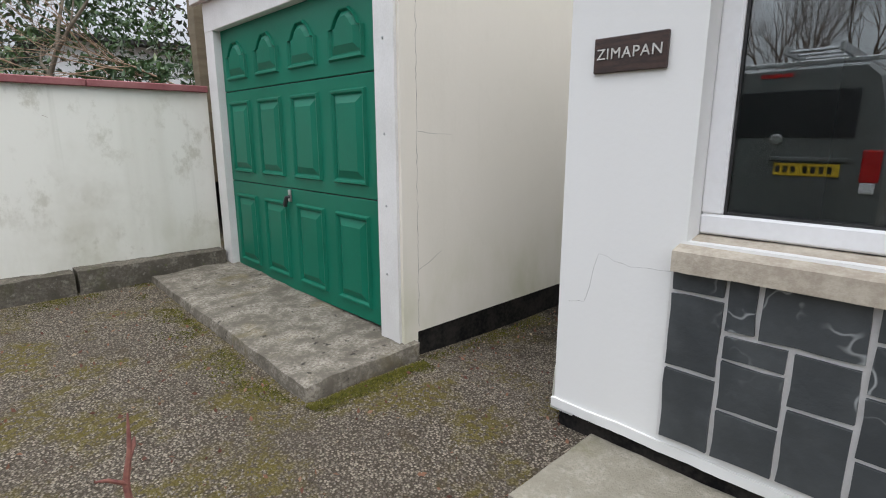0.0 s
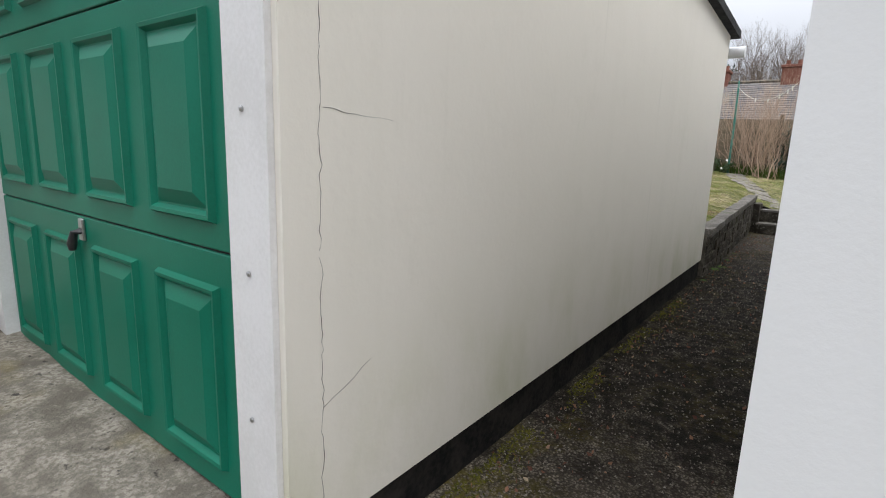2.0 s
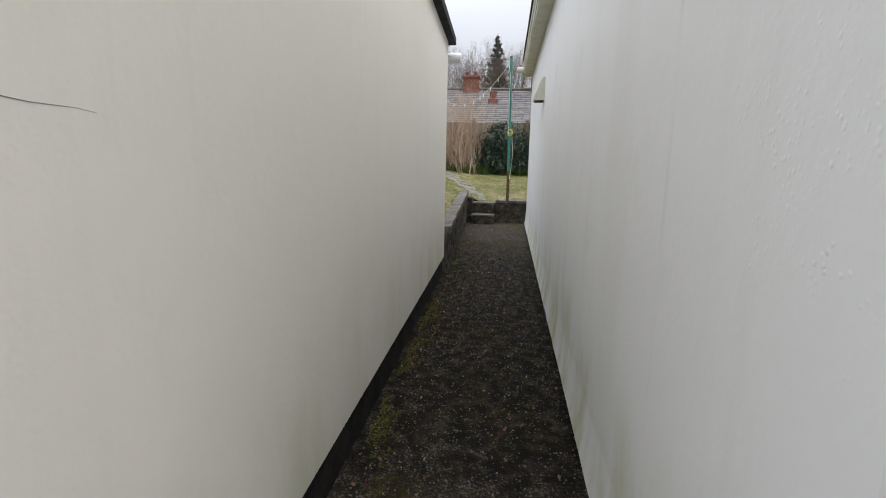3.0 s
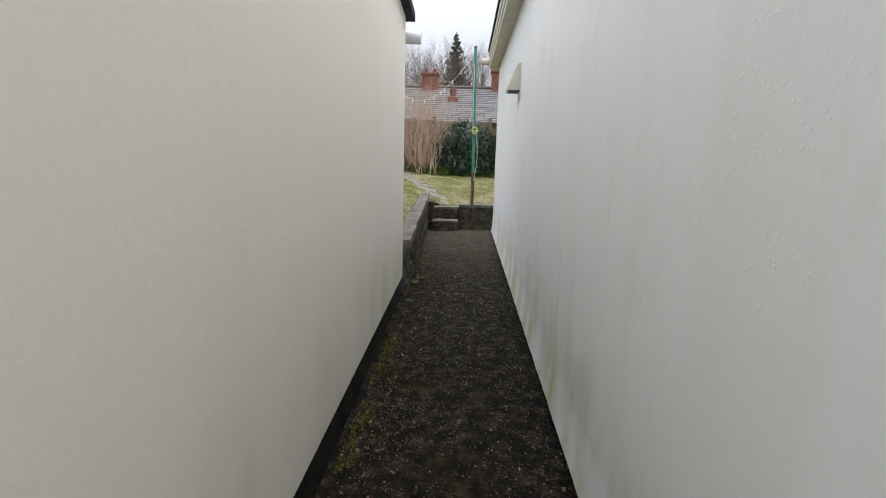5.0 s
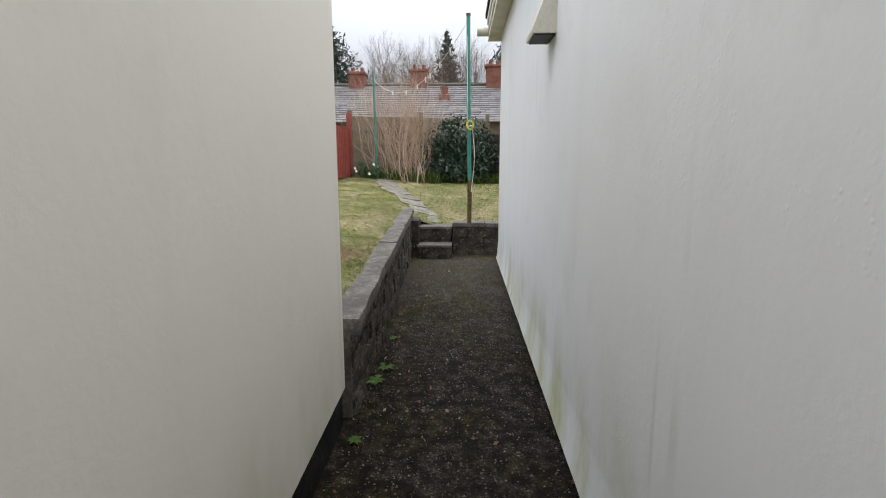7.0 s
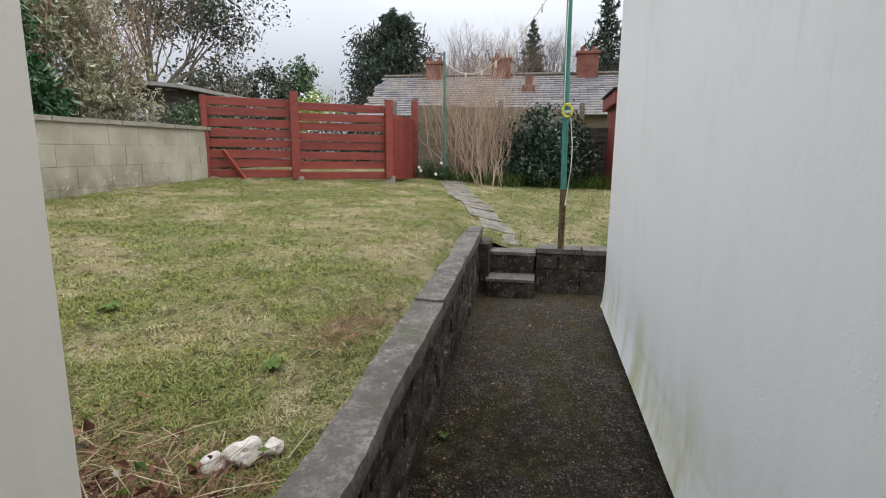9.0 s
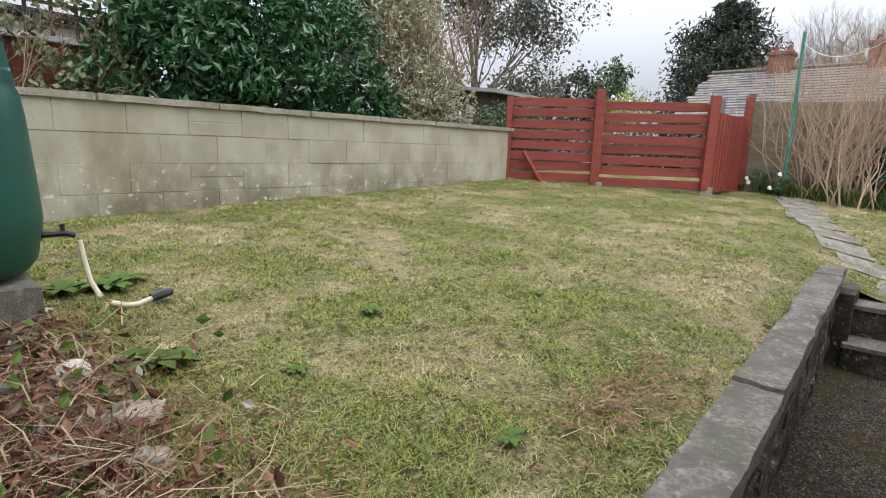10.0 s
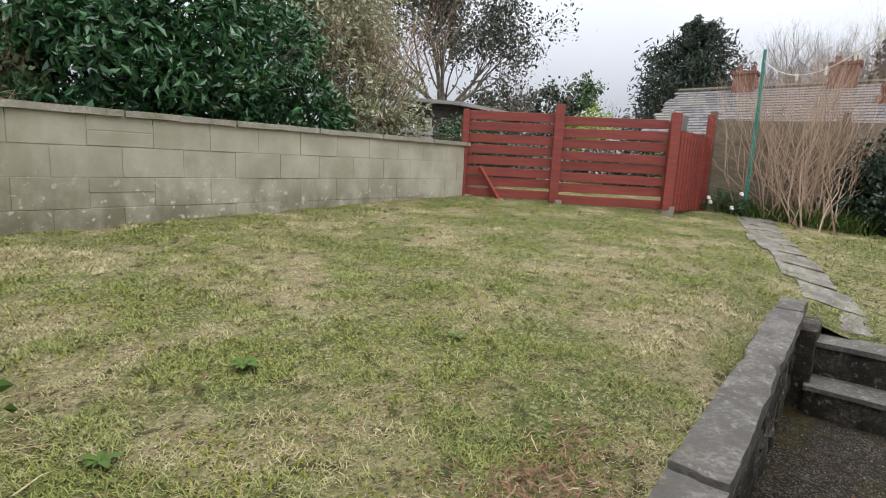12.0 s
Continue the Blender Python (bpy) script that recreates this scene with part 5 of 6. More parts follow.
for k in range(4):
    o = 0.755 - k * 0.80
    for y0, y1, z0, z1 in ((0.195, 0, 0.775, 0.86), (0.195, 0, 0.475, 0.775), (0.195, 0, 0.17, 0.475),
                           (0.30, 0.195, 0.66, 0.86), (0.60, 0.30, 0.655, 0.86),
                           (0.405, 0.195, 0.56, 0.655), (0.405, 0.195, 0.365, 0.56), (0.405, 0.195, 0.17, 0.365),
                           (0.60, 0.405, 0.455, 0.655), (0.60, 0.405, 0.17, 0.455),
                           (0.80, 0.60, 0.74, 0.86), (0.80, 0.60, 0.57, 0.74), (0.80, 0.60, 0.355, 0.57), (0.80, 0.60, 0.17, 0.355)):
        if o - y0 > -1.5:
            slate(o - y0, o - y1, z0, z1)

# hairline cracks in the paint
M["crack"] = simple("crack", (0.10, 0.09, 0.08), (0.20, 0.19, 0.17), 20, 0.9)


def crack(name, pts, width, parent, seed):
    r = random.Random(seed)
    line = []
    for p, q in zip(pts, pts[1:]):
        p, q = Vector(p), Vector(q)
        n = max(3, int((q - p).length / 0.035))
        for i in range(n):
            line.append(p.lerp(q, i / n) + Vector((r.gauss(0, 0.003) if abs(q.x - p.x) > 0 else 0, r.gauss(0, 0.003) if abs(q.y - p.y) > 0 else 0, r.gauss(0, 0.004))))
    line.append(Vector(pts[-1]))
    part(name, tube(line, [width * r.uniform(0.3, 1.0) for _ in line], 4), M["crack"], parent, "hairline crack in the paint")


crack("crack", [(1.935 + 0.003 * math.sin(i * 2.3), GY0, 0.22 + 0.06 * i) for i in range(38)], 0.0014, garage, 1)
crack("crack", [(1.94, GY0, 1.365), (2.20, GY0, 1.345)], 0.0012, garage, 2)
crack("crack", [(1.94, GY0, 0.565), (2.12, GY0, 0.655)], 0.0012, garage, 3)
crack("crack", [(FX, 1.20, 0.62), (FX, 1.12, 0.64), (FX, 1.07, 0.86), (FX, 0.93, 0.83), (FX, 0.76, 0.84)], 0.0009, house, 4)
crack("crack", [(7.0985, 3.30, 1.13), (7.0985, 3.55, 1.20), (7.0985, 3.72, 1.17), (7.0985, 3.92, 1.215), (7.0985, 4.2, 1.225), (7.0985, 4.5, 1.235)], 0.0016, garage, 7)
crack("crack", [(7.101, 3.42, 1.11), (7.101, 3.45, 1.04), (7.101, 3.50, 1.05)], 0.003, garage, 6)


# ---- planting and distance ----
def plant(name, at, label, category, group=""):
    return thing(name, at, label, category, group)


def foliage(parent, name, blobs, n, size, material, aspect=0.5, seed=1, shell=0.55, label=""):
    """Leaves in uneven clumps over a set of ellipsoid masses (centre, radii)."""
    r = np.random.default_rng(seed)
    vol = np.array([b[1][0] * b[1][1] * b[1][2] for b in blobs]); vol = vol ** 0.67 / (vol ** 0.67).sum()
    out = []
    for (c, rad), share in zip(blobs, vol):
        k = int(n * share)
        clumps = max(6, k // 45)
        d = r.normal(size=(clumps, 3)); d /= np.linalg.norm(d, axis=1)[:, None]
        d *= (shell + (1.08 - shell) * r.random(clumps) ** 0.7)[:, None]
        pick = r.integers(0, clumps, k)
        p = d[pick] * np.array(rad) + r.normal(size=(k, 3)) * np.array(rad).mean() * 0.13
        out.append(p + np.array(c))
    ob = leaf_mesh(name, np.concatenate(out), size, material, aspect, 0.3, r)
    adopt(ob, parent)
    return tagged(ob, label, kind="stuff")


def limbs(parent, name, base, seed, material, length, radius, depth, direction=(0, 0, 1), n=1, spread=0.5, fork=3, steps=3, lift=0.15, shrink=0.68, sides=5, jitter=0.0, fan=0.0, deep=1.0):
    g = Limbs(seed, sides)
    for _ in range(n):
        d = Vector(direction) + Vector((g.r.gauss(0, fan), g.r.gauss(0, fan) * deep, 0))
        p = Vector(base) + Vector((g.r.gauss(0, jitter), g.r.gauss(0, jitter) * deep, 0))
        g.grow(p, d.normalized(), length * g.r.uniform(0.8, 1.15), radius, depth, spread, fork, steps, lift, shrink)
    adopt(g.mesh(name, material), parent)
    return g


# laurel behind the block wall
laurel = plant("laurel_hedge", (10.4, 7.6, 1.0), "dense glossy dark green laurel hedge", "hedge")
limbs(laurel, "trunk", (10.4, 7.8, 0.9), 3, M["bark"], 0.9, 0.05, 2, n=5, jitter=0.6, fan=0.3)
lb = [((9.6, 7.5, 2.1), (0.75, 0.75, 0.8)), ((10.3, 7.5, 2.5), (0.95, 0.85, 1.15)), ((11.0, 7.45, 2.2), (0.75, 0.75, 0.85)), ((10.0, 7.7, 3.0), (0.9, 0.8, 0.9)), ((11.5, 7.4, 1.85), (0.55, 0.6, 0.45)), ((9.0, 7.6, 1.9), (0.35, 0.5, 0.45)), ((9.3, 7.9, 2.9), (0.6, 0.6, 0.7))]
foliage(laurel, "leaves", lb, 26000, 0.105, M["laurel"], 0.42, 11, 0.6)

# trellis fence with climbers left of the laurel
trellis = thing("trellis_fence", (7, 7.9, 1.2), "rusty-red panel fence with weathered trellis on top", "fence", "garden fences")
part("panel", box((3.0, 7.95, 0.9), (9.3, 7.99, 2.16)), M["rust_panel"], trellis, "rust-red close-boarded panel")
part("rail", box((3.0, 7.90, 2.16), (9.3, 8.0, 2.21), 0.004), M["white_trim"], trellis, "pale capping rail")
for i in range(34):
    part("lath", box((3.0 + i * 0.19, 7.93, 2.21), (3.03 + i * 0.19, 7.95, 3.25)), M["dark_wood"], trellis)
for i in range(6):
    part("lath", box((3.0, 7.955, 2.30 + i * 0.18), (9.4, 7.975, 2.33 + i * 0.18)), M["dark_wood"], trellis)
for i in range(4):
    part("post", box((3.6 + i * 1.8, 7.87, 0.9), (3.7 + i * 1.8, 7.95, 3.3), 0.005), M["tan_wood"], trellis)
climber = plant("climber", (8, 7.7, 1.2), "tangled half-bare climber with pale leaves over the trellis", "climbing plant")
limbs(climber, "branchwork", (7.9, 7.65, 1.1), 5, M["pale_twig"], 0.6, 0.010, 3, n=34, deep=0.12, jitter=0.75, fan=0.3, spread=0.5, lift=0.15, shrink=0.75, sides=4, fork=2)
foliage(climber, "leaves", [((8.3, 7.7, 2.4), (0.8, 0.25, 0.9)), ((7.2, 7.7, 2.8), (0.9, 0.25, 0.6)), ((8.6, 7.6, 1.8), (0.5, 0.3, 0.4)), ((7.4, 7.6, 1.8), (0.6, 0.3, 0.3))], 2600, 0.07, M["ivy"], 0.7, 12, 0.2)
foliage(climber, "leaves", [((7.0, 7.9, 3.2), (1.6, 0.3, 0.5))], 1200, 0.06, M["ivy"], 0.7, 13, 0.2)

# olive-green open shrub
olive = plant("olive_shrub", (12.7, 7.7, 1.0), "open olive-green shrub with many bare stems", "shrub")
limbs(olive, "branchwork", (12.6, 7.8, 0.9), 8, M["pale_twig"], 1.05, 0.020, 3, n=20, deep=0.35, jitter=0.45, fan=0.3, spread=0.32, lift=0.25, shrink=0.72, sides=4)
foliage(olive, "leaves", [((12.5, 7.7, 2.5), (0.7, 0.7, 0.9)), ((13.1, 7.6, 2.1), (0.75, 0.6, 0.6)), ((12.3, 7.9, 3.3), (0.8, 0.7, 0.8)), ((13.3, 7.6, 1.9), (0.45, 0.4, 0.35)), ((11.8, 8.0, 3.3), (0.7, 0.6, 0.9)), ((12.9, 7.9, 3.2), (0.7, 0.6, 0.8)), ((12.4, 7.4, 1.9), (0.5, 0.5, 0.4))], 21000, 0.085, M["olive_leaf"], 0.35, 14, 0.3)

# small dark bush, old fence and shed roof at the far corner
corner = plant("corner_bush", (14.4, 7.3, 1.0), "ragged green bush behind the red fence", "bush")
limbs(corner, "branchwork", (14.3, 7.4, 0.9), 9, M["bark"], 0.5, 0.014, 2, n=6, jitter=0.25, fan=0.4)
foliage(corner, "leaves", [((14.3, 7.2, 1.75), (0.45, 0.4, 0.42)), ((14.9, 7.0, 1.75), (0.5, 0.4, 0.45)), ((14.5, 6.75, 1.6), (0.4, 0.25, 0.35))], 5000, 0.06, M["mixed_leaf"], 0.5, 15, 0.3)
old_fence = thing("slat_fence", (14, 8.1, 1.0), "old grey slatted timber fence", "fence", "garden fences")
for i in range(6):
    part("slat", box((12.8, 8.3 + 0.01 * (i % 2), 1.0 + i * 0.18), (15.0, 8.33 + 0.01 * (i % 2), 1.14 + i * 0.18), 0.003), M["grey_wood"], old_fence)
for x in (12.9, 13.9, 14.9):
    part("post", box((x, 8.33, 0.9), (x + 0.08, 8.41, 2.2)), M["grey_wood"], old_fence)
hut = thing("hut", (18.3, 10.2, 1.0), "low dark garden hut with a grey felt roof", "shed")
part("wall", box((17.3, 9.6, 0.9), (20.0, 11.6, 2.75)), M["dark_wood"], hut)
part("roof", prism([(17.0, 9.3), (20.3, 9.3), (20.3, 11.9), (17.0, 11.9)], lambda x, y: 2.70 + 0.10 * (y - 9.3), lambda x, y: 2.78 + 0.10 * (y - 9.3)), M["grey_wood"], hut)

# holm oak with ragged crown
oak = plant("oak_tree", (19.6, 12.2, 1.0), "dark evergreen tree with an open ragged crown", "tree", "trees")
g = limbs(oak, "trunk", (19.6, 12.4, 0.8), 21, M["bark"], 2.1, 0.16, 5, n=2, jitter=0.5, fan=0.25, spread=0.42, lift=0.2, shrink=0.74)
tips = np.array([tuple(p) for p in g.tips]); rr = np.random.default_rng(5)
tips = tips[rr.integers(0, len(tips), 14000)] + rr.normal(0, 0.22, (14000, 3))
tagged(adopt(leaf_mesh("leaves", tips[tips[:, 2] > 3.2], 0.115, M["oak_leaf"], 0.5, 0.2, rr), oak), kind="stuff")


def bare_tree(x, y, z, height, seed, material="grey_twig", depth=5, label="bare winter tree with fine twigs", r0=0.12, stems=1):
    t = plant("bare_tree", (x, y, z), label, "tree", "trees")
    limbs(t, "trunk", (x, y, z - 0.2), seed, M[material], height * 0.30, r0, depth, n=stems, jitter=0.3 * (stems > 1), fan=0.12 * (stems > 1), spread=0.38, lift=0.3, shrink=0.72, sides=4)


bare_tree(24.0, 12.3, 0.8, 5.6, 31, depth=4, r0=0.10)
for i, (x, y, h) in enumerate(((44, 5.2, 10.5), (45, 1.8, 11.5), (46, 6.8, 10.0), (44, -2.5, 10), (47, 3.8, 11.5), (45, -5.0, 9.5), (43, 8.0, 8.5), (48, -0.5, 11.5))):
    bare_tree(x, y, 0.7, h * 0.95, 40 + i, depth=5, r0=0.17, stems=3)
for i, (x, y) in enumerate(((34, 13.0), (36, 10.6), (33, 7.9), (35, 12))):
    bare_tree(x, y, 0.7, 6.0, 60 + i, depth=4, label="thin bare tree behind the fence", r0=0.06)


def conifer(x, y, z, height, width, seed, blunt=0.3, n=7000, label="dark green conifer beyond the cottages", size=0.28):
    """A conifer: trunk, whorls of drooping branches, and short sprays of needles along them."""
    t = plant("conifer", (x, y, z), label, "tree", "trees")
    r = np.random.default_rng(seed)
    lm = Limbs(seed, 4)
    lm.stick(Vector((x, y, z - 0.2)), Vector((x, y, z + height)), 0.25, 0.03)
    pts = []
    for i in range(90):
        h = 0.12 + 0.86 * (i / 90)
        rad = width * ((1 - h) ** (0.55 + 0.6 * (1 - blunt)) + 0.04) * r.uniform(0.65, 1.15) * (1.0 if h > 0.25 else 0.8)
        a = i * 2.4 + r.normal(0, 0.2)
        p0 = Vector((x, y, z + height * h))
        p1 = p0 + Vector((math.cos(a) * rad, math.sin(a) * rad, rad * 0.30))
        lm.stick(p0, p1, 0.05, 0.01)
        k = max(10, int(n / 90 * rad / (width * 0.5)))
        s = r.random(k) ** 0.7
        q = np.array(p0) + s[:, None] * np.array(p1 - p0) + r.normal(size=(k, 3)) * rad * 0.13
        pts.append(q)
    adopt(lm.mesh("trunk", M["bark"]), t)
    tagged(adopt(leaf_mesh("needles", np.concatenate(pts), size, M["conifer"], 0.28, -0.4, r), t), kind="stuff")


conifer(40.8, 11.1, 0.7, 9.7, 4.8, 71, 0.8, 22000, "broad dark green cypress", 0.36)
conifer(47.0, 2.4, 0.7, 10.6, 2.6, 72, 0.2, 7000, "narrow pointed dark conifer", 0.34)
conifer(43.5, -2.4, 0.7, 11.0, 3.0, 73, 0.6, 6000, "tall dark pine behind the cottages", 0.36)
for i, (c, rad, m, n) in enumerate((((31.5, 15.2, 4.0), (1.5, 1.5, 1.6), "oak_leaf", 2500), ((33.0, 14.2, 4.3), (1.3, 1.3, 1.9), "mixed_leaf", 2500), ((22.8, 8.9, 2.7), (0.85, 0.8, 0.55), "yellow_leaf", 1600), ((30.0, 17.5, 4.0), (2.0, 2.0, 1.6), "oak_leaf", 3000))):
    b = plant("far_bush", (c[0], c[1], 0.8), "yellow-green variegated shrub beyond the fence" if m == "yellow_leaf" else "dark evergreen bush beyond the fence", "bush")
    limbs(b, "trunk", (c[0], c[1], 0.6), 80 + i, M["bark"], (c[2] - 0.6) * 0.6, 0.07, 2)
    foliage(b, "leaves", [(c, rad)], n, 0.22 if i != 2 else 0.10, M[m], 0.5, 90 + i, 0.3)

screen = plant("evergreen_hedge", (17.6, 7.2, 0.8), "ragged dark hedge behind the red fence", "hedge")
limbs(screen, "trunk", (17.6, 7.2, 0.7), 115, M["bark"], 0.5, 0.03, 2, n=8, jitter=1.0, fan=0.3)
foliage(screen, "leaves", [((17.4, 8.0, 1.45), (0.6, 1.2, 0.62)), ((18.0, 6.0, 1.40), (0.6, 1.3, 0.60)), ((18.4, 4.9, 1.2), (0.5, 0.8, 0.5))], 9000, 0.10, M["oak_leaf"], 0.5, 26, 0.2)

# bare brown shrub, dark camellia and flowers in the bed
buddleia = plant("bare_shrub", (16.6, 2.9, 0.8), "tall bare shrub of pale brown stems", "shrub")
limbs(buddleia, "branchwork", (16.45, 2.85, 0.78), 101, M["shrub_twig"], 0.95, 0.013, 4, n=64, jitter=0.25, fan=0.28, spread=0.32, lift=0.25, shrink=0.70, sides=4, fork=2)
limbs(buddleia, "branchwork", (16.6, 2.6, 0.78), 102, M["shrub_twig"], 0.6, 0.011, 4, n=38, jitter=0.35, fan=0.45, spread=0.4, lift=0.05, shrink=0.68, sides=4, fork=2)
camellia = plant("evergreen_bush", (16.9, 1.5, 0.8), "dense dark evergreen bush with pale leaf edges", "bush")
limbs(camellia, "trunk", (16.9, 1.55, 0.75), 103, M["bark"], 0.5, 0.03, 2, n=3, jitter=0.1, fan=0.3)
foliage(camellia, "leaves", [((16.9, 1.60, 1.55), (0.72, 0.72, 0.66)), ((16.8, 1.15, 1.30), (0.6, 0.45, 0.55)), ((16.8, 2.05, 1.20), (0.55, 0.42, 0.48)), ((16.6, 1.6, 1.1), (0.5, 0.7, 0.35))], 17000, 0.085, M["dark_shrub"], 0.5, 16, 0.45)
rose = plant("small_shrub", (16.2, 3.6, 0.8), "small green shrub with white flowers", "shrub")
limbs(rose, "branchwork", (16.15, 3.7, 0.78), 104, M["bark"], 0.25, 0.008, 2, n=5, jitter=0.1, fan=0.4)
foliage(rose, "leaves", [((16.15, 3.65, 1.02), (0.22, 0.32, 0.22))], 900, 0.055, M["mixed_leaf"], 0.5, 17, 0.3)
for y, z in ((3.86, 1.12), (3.83, 1.06), (3.45, 1.2), (3.55, 1.0)):
    bm = bmesh.new()
    bmesh.ops.create_icosphere(bm, subdivisions=2, radius=0.028, matrix=Matrix.Translation((15.98, y, z)))
    for v in bm.verts:
        v.co += Vector([random.Random(v.index).uniform(-0.012, 0.012) for _ in range(3)])
    part("flower", bm, M["white_petal"], rose, "white double flower")


def bed(r, n):
    y = r.uniform(-0.2, 3.8, n)
    x = 16.1 + r.random(n) * 0.5 + 0.12 * (y < 2)
    return np.stack([x, y, tz(x, y)], 1)


strands("daffodil_leaves", 1800, bed, 0.30, 0.012, M["weed"], "tufts of strappy green bulb leaves in the border", "plant", 2.6, 0.25, 18)

# ---- cottages beyond ----
cottage = thing("cottage_row", (30, 3, 0.7), "row of stone cottages with long slate roofs and brick chimneys", "house")
part("wall", box((26.8, -14, 0.6), (32.8, 8.4, 2.95)), M["tan_wood"], cottage, "brown stone wall")
RIDGE, EAVE = (30.0, 4.72), (26.6, 2.85)
bm = bmesh.new()
for x0, z0, x1, z1 in ((EAVE[0], EAVE[1], RIDGE[0], RIDGE[1]), (RIDGE[0], RIDGE[1], 33.4, EAVE[1])):
    vs = [bm.verts.new(p) for p in ((x0, -14.2, z0), (x0, 8.6, z0), (x1, 8.6, z1), (x1, -14.2, z1))]
    bm.faces.new(vs)
part("roof_deck", bm, M["dark_wood"], cottage)
bm = bmesh.new()
vs = [bm.verts.new(p) for p in ((26.7, 8.45, 2.8), (33.3, 8.45, 2.8), (30, 8.45, 4.68))]
bm.faces.new(vs)
part("gable", bm, M["tan_wood"], cottage)
# slates: courses up the near slope, each slate tilted on the one below
sv, sf = [], []
r12 = random.Random(12)
slope = (RIDGE[1] - EAVE[1]) / (RIDGE[0] - EAVE[0])
for c in range(17):
    x0 = EAVE[0] - 0.1 + c * 0.2
    y = -14.2 - (0.17 if c % 2 else 0)
    while y < 8.5:
        w = r12.uniform(0.28, 0.42)
        a, b = 0.05 + r12.uniform(0, 0.02), 0.02
        z0 = EAVE[1] + slope * (x0 - EAVE[0])
        k = len(sv)
        for dx, dz in ((0, a), (0.26, b)):
            for yy in (y + 0.008, y + w - 0.008):
                sv.append((x0 + dx, yy, z0 + slope * dx + dz))
        for yy in (y + 0.008, y + w - 0.008):
            sv.append((x0, yy, z0 + a - 0.035))
        sf += [(k, k + 1, k + 3, k + 2), (k, k + 4, k + 5, k + 1)]
        y += w
slates = raw("slate_covering", sv, sf, M["roof"])
tagged(adopt(slates, cottage), "uneven grey slates with lichen", kind="stuff")
part("ridge_tiles", tube([(30.0, -14.2, 4.76), (30.0, 8.6, 4.76)], 0.10, 6), M["kerb"], cottage)
for y, w, h in ((6.3, 0.36, 5.45), (3.4, 0.40, 5.55), (-0.15, 0.42, 5.75), (-6.0, 0.4, 5.6)):
    ch = part("chimney", box((29.65, y - w, 4.2), (30.35, y + w, h - 0.25), 0.02), M["brick"], cottage, "red brick chimney")
    part("cap", box((29.60, y - w - 0.06, h - 0.25), (30.40, y + w + 0.06, h - 0.12), 0.02), M["brick"], ch)
    for k in (-0.22, 0.22):
        part("pot", tube([(30.0, y + k, h - 0.12), (30.0, y + k, h + 0.1)], [0.10, 0.085], 10), M["brick"], ch)
part("skylight", box((28.7, -0.95, 4.05), (29.2, -0.30, 4.12), 0.01, Matrix.Translation((29, 0, 4.1)) @ Matrix.Rotation(-math.atan(slope), 4, "Y") @ Matrix.Translation((-29, 0, -4.1))), M["white_house"], cottage, "small white rooflight")
dormer = part("vent_stack", box((28.4, 1.95, 3.6), (28.9, 2.45, 4.15), 0.02), M["brick"], cottage, "small brick stack on the roof slope")
part("pot", tube([(28.65, 2.2, 4.15), (28.65, 2.2, 4.5)], [0.14, 0.18], 8), M["brick"], dormer)
far_roof = thing("far_house", (36, 14, 0.7), "white gabled house far beyond the fence", "house")
part("wall", box((34.0, 14.6, 0.6), (37, 16.2, 4.4)), M["white_house"], far_roof)
bm = bmesh.new()
for p in ((33.9, 14.4, 4.35), (33.9, 16.4, 4.35), (33.9, 15.4, 5.3)):
    bm.verts.new(p)
bm.verts.ensure_lookup_table()
back_v = [bm.verts.new((37.2, v.co.y, v.co.z)) for v in list(bm.verts)[:3]]
bm.verts.ensure_lookup_table()
a = list(bm.verts)[:3]
bm.faces.new(a); bm.faces.new(back_v)
for i in range(3):
    bm.faces.new((a[i], a[(i + 1) % 3], back_v[(i + 1) % 3], back_v[i]))
part("roof", bm, M["white_house"], far_roof)
part("chimney", box((35.0, 14.7, 5.0), (35.6, 15.2, 5.75), 0.02), M["brick"], far_roof)
neighbour = thing("neighbour_house", (8, 15, 1), "pale neighbouring house glimpsed through the trellis", "house")
part("wall", box((2.0, 13.0, 0.9), (10.5, 19, 3.2)), M["white_house"], neighbour)
part("roof", prism([(1.6, 12.6), (10.9, 12.6), (10.9, 19.4), (1.6, 19.4)], 3.2, lambda x, y: 3.3 + 0.4 * min(y - 12.6, 19.4 - y)), M["roof_felt"], neighbour)

# ---- garden beyond the yard wall ----
post = thing("fence_post", (2.0, 5.3, 1.0), "rough brown timber post behind the yard wall", "post")
part("shaft", rough_box((1.88, 5.22, 0.9), (2.04, 5.38, 2.9), 0.12, 0.008, 4, 0.006), M["tan_wood"], post, "", True)
thicket = plant("thicket", (0.5, 7.0, 1.0), "dark leafy thicket with pale bare branches", "shrub")
limbs(thicket, "branchwork", (2.2, 6.3, 1.75), 111, M["pale_twig"], 1.0, 0.016, 3, (-1, 0.05, 0.10), n=8, deep=0.5, jitter=0.25, fan=0.22, spread=0.24, lift=0.0, shrink=0.72, sides=5, fork=2)
limbs(thicket, "trunk", (0.6, 7.6, 0.8), 112, M["bark"], 1.1, 0.05, 3, n=5, jitter=0.9, fan=0.3)
foliage(thicket, "leaves", [((1.2, 7.0, 2.3), (0.9, 0.7, 0.9)), ((1.9, 6.2, 1.9), (0.5, 0.4, 0.6)), ((1.6, 7.2, 3.1), (0.9, 0.7, 0.7)), ((-0.2, 7.6, 2.0), (0.8, 0.6, 0.55))], 6500, 0.085, M["mixed_leaf"], 0.45, 19, 0.3)
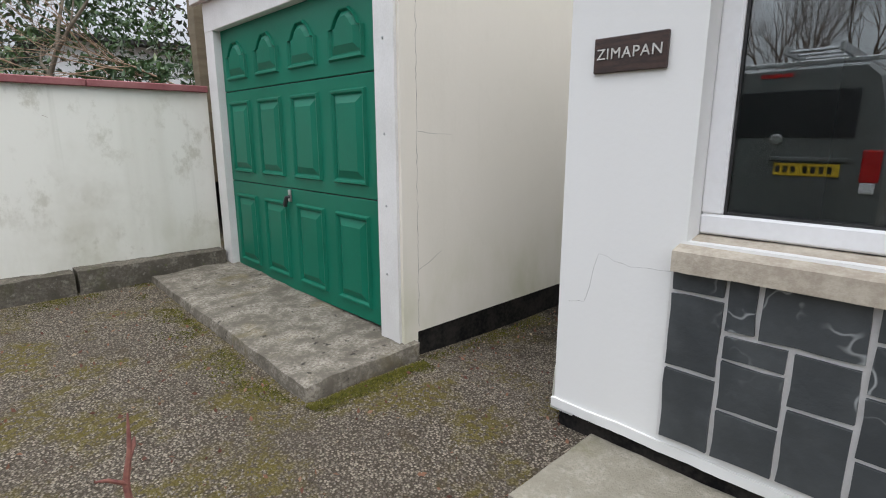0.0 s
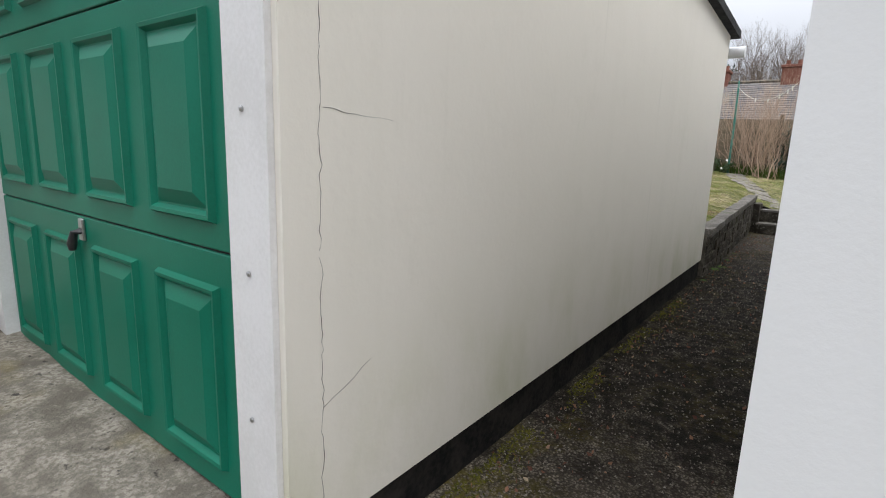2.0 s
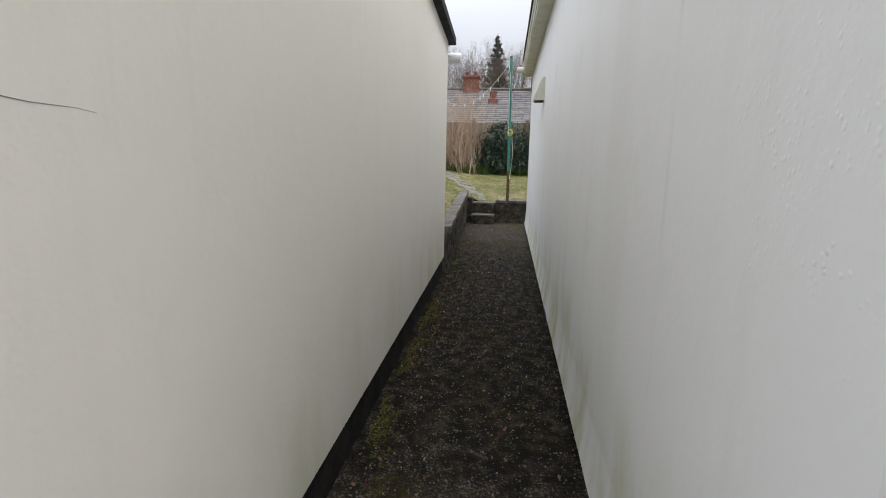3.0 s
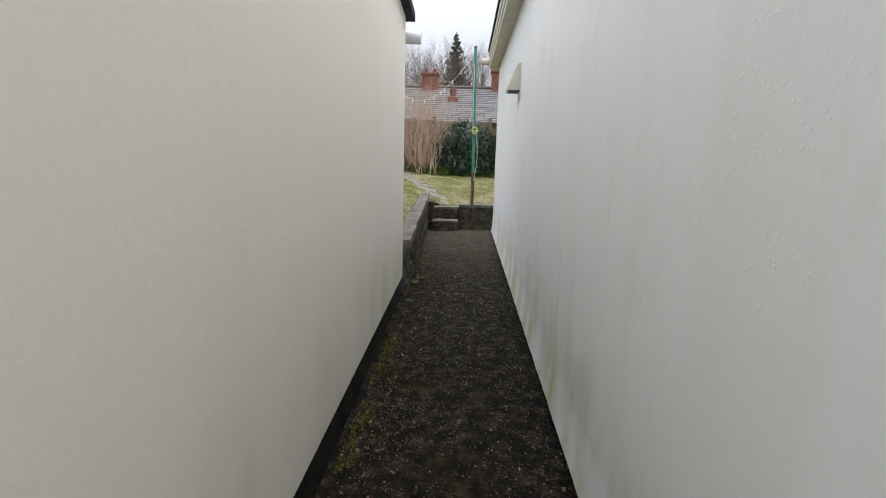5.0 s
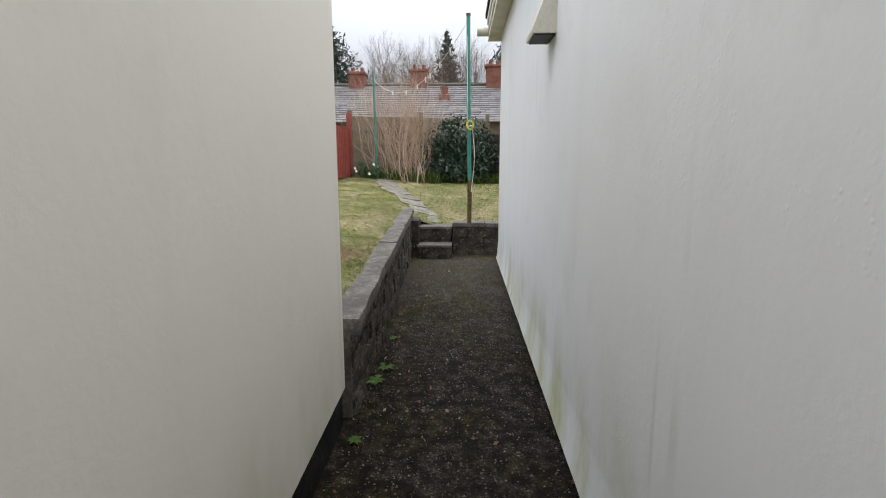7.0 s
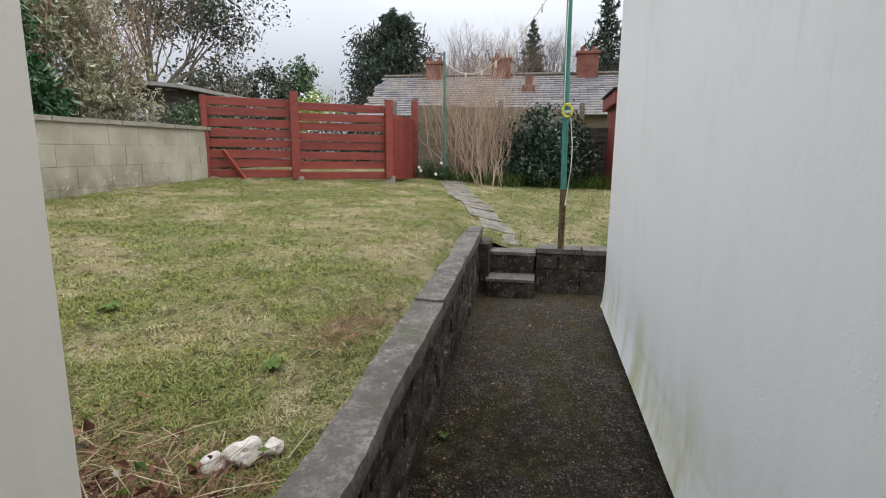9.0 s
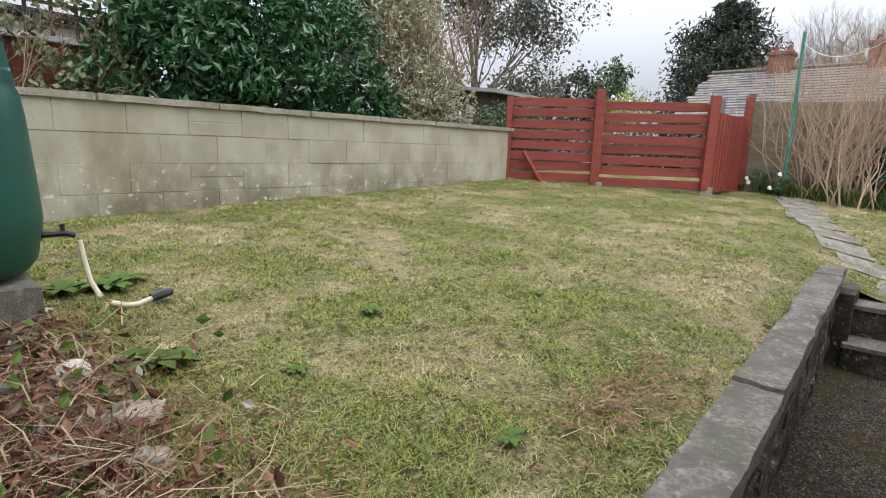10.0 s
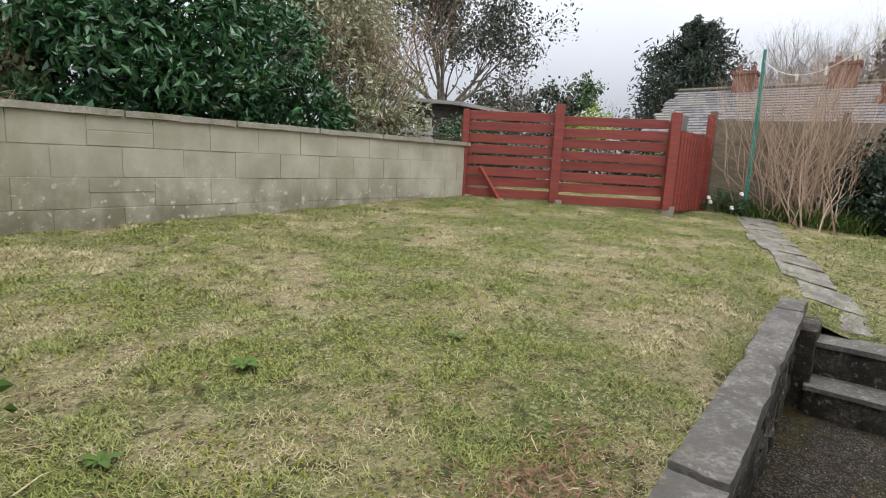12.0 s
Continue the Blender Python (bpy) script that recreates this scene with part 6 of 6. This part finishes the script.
foliage(thicket, "leaves", [((-0.8, 8.5, 2.6), (1.5, 0.8, 1.2)), ((0.3, 8.3, 2.5), (1.0, 0.6, 1.0)), ((-3.5, 8.0, 2.4), (1.8, 0.9, 1.2)), ((2.8, 8.0, 2.3), (1.2, 0.8, 1.0))], 7500, 0.09, M["oak_leaf"], 0.5, 20, 0.3)
twig = plant("bare_twig", (0.2, 1.28, 0.0), "bare reddish shrub twig beside the yard", "twig")
tw = bmesh.new()
tube([(0.24, 1.30, 0.0), (0.215, 1.285, 0.35), (0.205, 1.28, 0.55), (0.222, 1.28, 0.63), (0.228, 1.28, 0.72)], [0.009, 0.008, 0.008, 0.006, 0.002], 6, tw)
tube([(0.21, 1.28, 0.545), (0.17, 1.26, 0.585), (0.145, 1.25, 0.60)], [0.006, 0.005, 0.002], 6, tw)
tube([(0.215, 1.28, 0.60), (0.232, 1.28, 0.64), (0.236, 1.285, 0.655)], [0.006, 0.005, 0.002], 6, tw)
part("stem", tw, M["red_twig"], twig, "", True)

for i, (x, y) in enumerate(((-15, 1.0), (-16, 3.2), (-15.5, 5.0), (-17, -1.5))):
    bare_tree(x, y, 0.0, 8.0, 120 + i, depth=5, label="bare winter tree across the road", r0=0.14, stems=2)

# ---- parked van behind, seen in the window ----
van = thing("van", (-3.9, 1.45, 0), "dark grey parked panel van with a ladder on its roof rack", "van")
VX = -1.40
sec = [(-0.88, 0.35), (-0.90, 0.6), (-0.90, 1.05), (-0.84, 1.55), (-0.78, 1.82), (-0.68, 1.92), (0.68, 1.92), (0.78, 1.82), (0.84, 1.55), (0.90, 1.05), (0.90, 0.6), (0.88, 0.35)]
bm = bmesh.new()
rings = [[bm.verts.new((x, 1.45 + y * s, 0.35 + (z - 0.35) * h)) for y, z in sec] for x, s, h in ((VX, 0.97, 0.985), (VX - 0.06, 1, 1), (VX - 3.2, 1, 1), (VX - 3.9, 0.97, 0.72), (VX - 4.7, 0.93, 0.58))]
for p, q in zip(rings, rings[1:]):
    for i in range(len(sec)):
        bm.faces.new((p[i], p[(i + 1) % len(sec)], q[(i + 1) % len(sec)], q[i]))
bm.faces.new(rings[0]); bm.faces.new(rings[-1][::-1])
part("body", bm, M["van_paint"], van)
part("rear_window", box((VX + 0.001, 0.80, 1.32), (VX + 0.008, 2.1, 1.72), 0.003), M["black_plastic"], van, "dark tinted rear window")
part("bumper", box((VX - 0.1, 0.58, 0.38), (VX + 0.10, 2.32, 0.62), 0.03), M["black_plastic"], van)
plate = part("number_plate", box((VX + 0.002, 0.87, 0.985), (VX + 0.012, 1.36, 1.095), 0.004), M["yellow_plate"], van, "yellow rear number plate")
for i in range(7):
    y = 0.92 + i * 0.06 + (0.03 if i > 3 else 0)
    part("character", box((VX + 0.0125, y, 1.01), (VX + 0.0135, y + 0.035, 1.07)), M["black_plastic"], plate)
part("grip", box((VX + 0.002, 0.82, 1.11), (VX + 0.03, 1.40, 1.15), 0.008), M["van_paint"], van)
for y in (0.60, 2.18):
    lamp = part("tail_light", box((VX - 0.05, y, 0.95), (VX + 0.015, y + 0.13, 1.22), 0.01), M["red_lens"], van, "red tail light")
    part("reversing_lens", box((VX - 0.04, y + 0.02, 0.86), (VX + 0.012, y + 0.12, 0.95), 0.006), M["upvc"], lamp)
part("badge", lathe([(0.05, 0), (0.05, 0.008), (0.04, 0.012)], (0, 0, 0), 20), M["steel"], van).data.transform(Matrix.Translation((VX + 0.002, 1.37, 1.30)) @ Matrix.Rotation(radians(90), 4, "Y"))
part("brake_light", box((VX + 0.002, 1.3, 1.84), (VX + 0.012, 1.55, 1.87)), M["red_lens"], van)
for x in (VX - 0.9, VX - 3.6):
    for y in (0.55, 2.15):
        wh = part("wheel", lathe([(0.2, 0), (0.32, 0.02), (0.33, 0.1), (0.32, 0.18), (0.2, 0.2)], (0, 0, 0), 20), M["dark_rubber"], van)
        wh.data.transform(Matrix.Translation((x, y + (0.1 if y < 1 else 0.0), 0.33)) @ Matrix.Rotation(radians(90), 4, "X"))
for x in (VX - 0.4, VX - 1.6, VX - 2.8):
    part("rack_bar", box((x - 0.03, 0.65, 1.97), (x + 0.03, 2.25, 2.01), 0.006), M["steel"], van)
ladder = thing("ladder", (-3, 1.3, 2.02), "aluminium ladder lying on the van's roof rack", "ladder")
for y in (0.95, 1.35):
    part("stile", box((VX - 3.4, y, 2.015), (VX + 0.1, y + 0.03, 2.09), 0.004), M["steel"], ladder)
for i in range(12):
    part("rung", tube([(VX + 0.0 - i * 0.28, 0.96, 2.05), (VX - i * 0.28, 1.37, 2.05)], 0.014, 6), M["steel"], ladder)
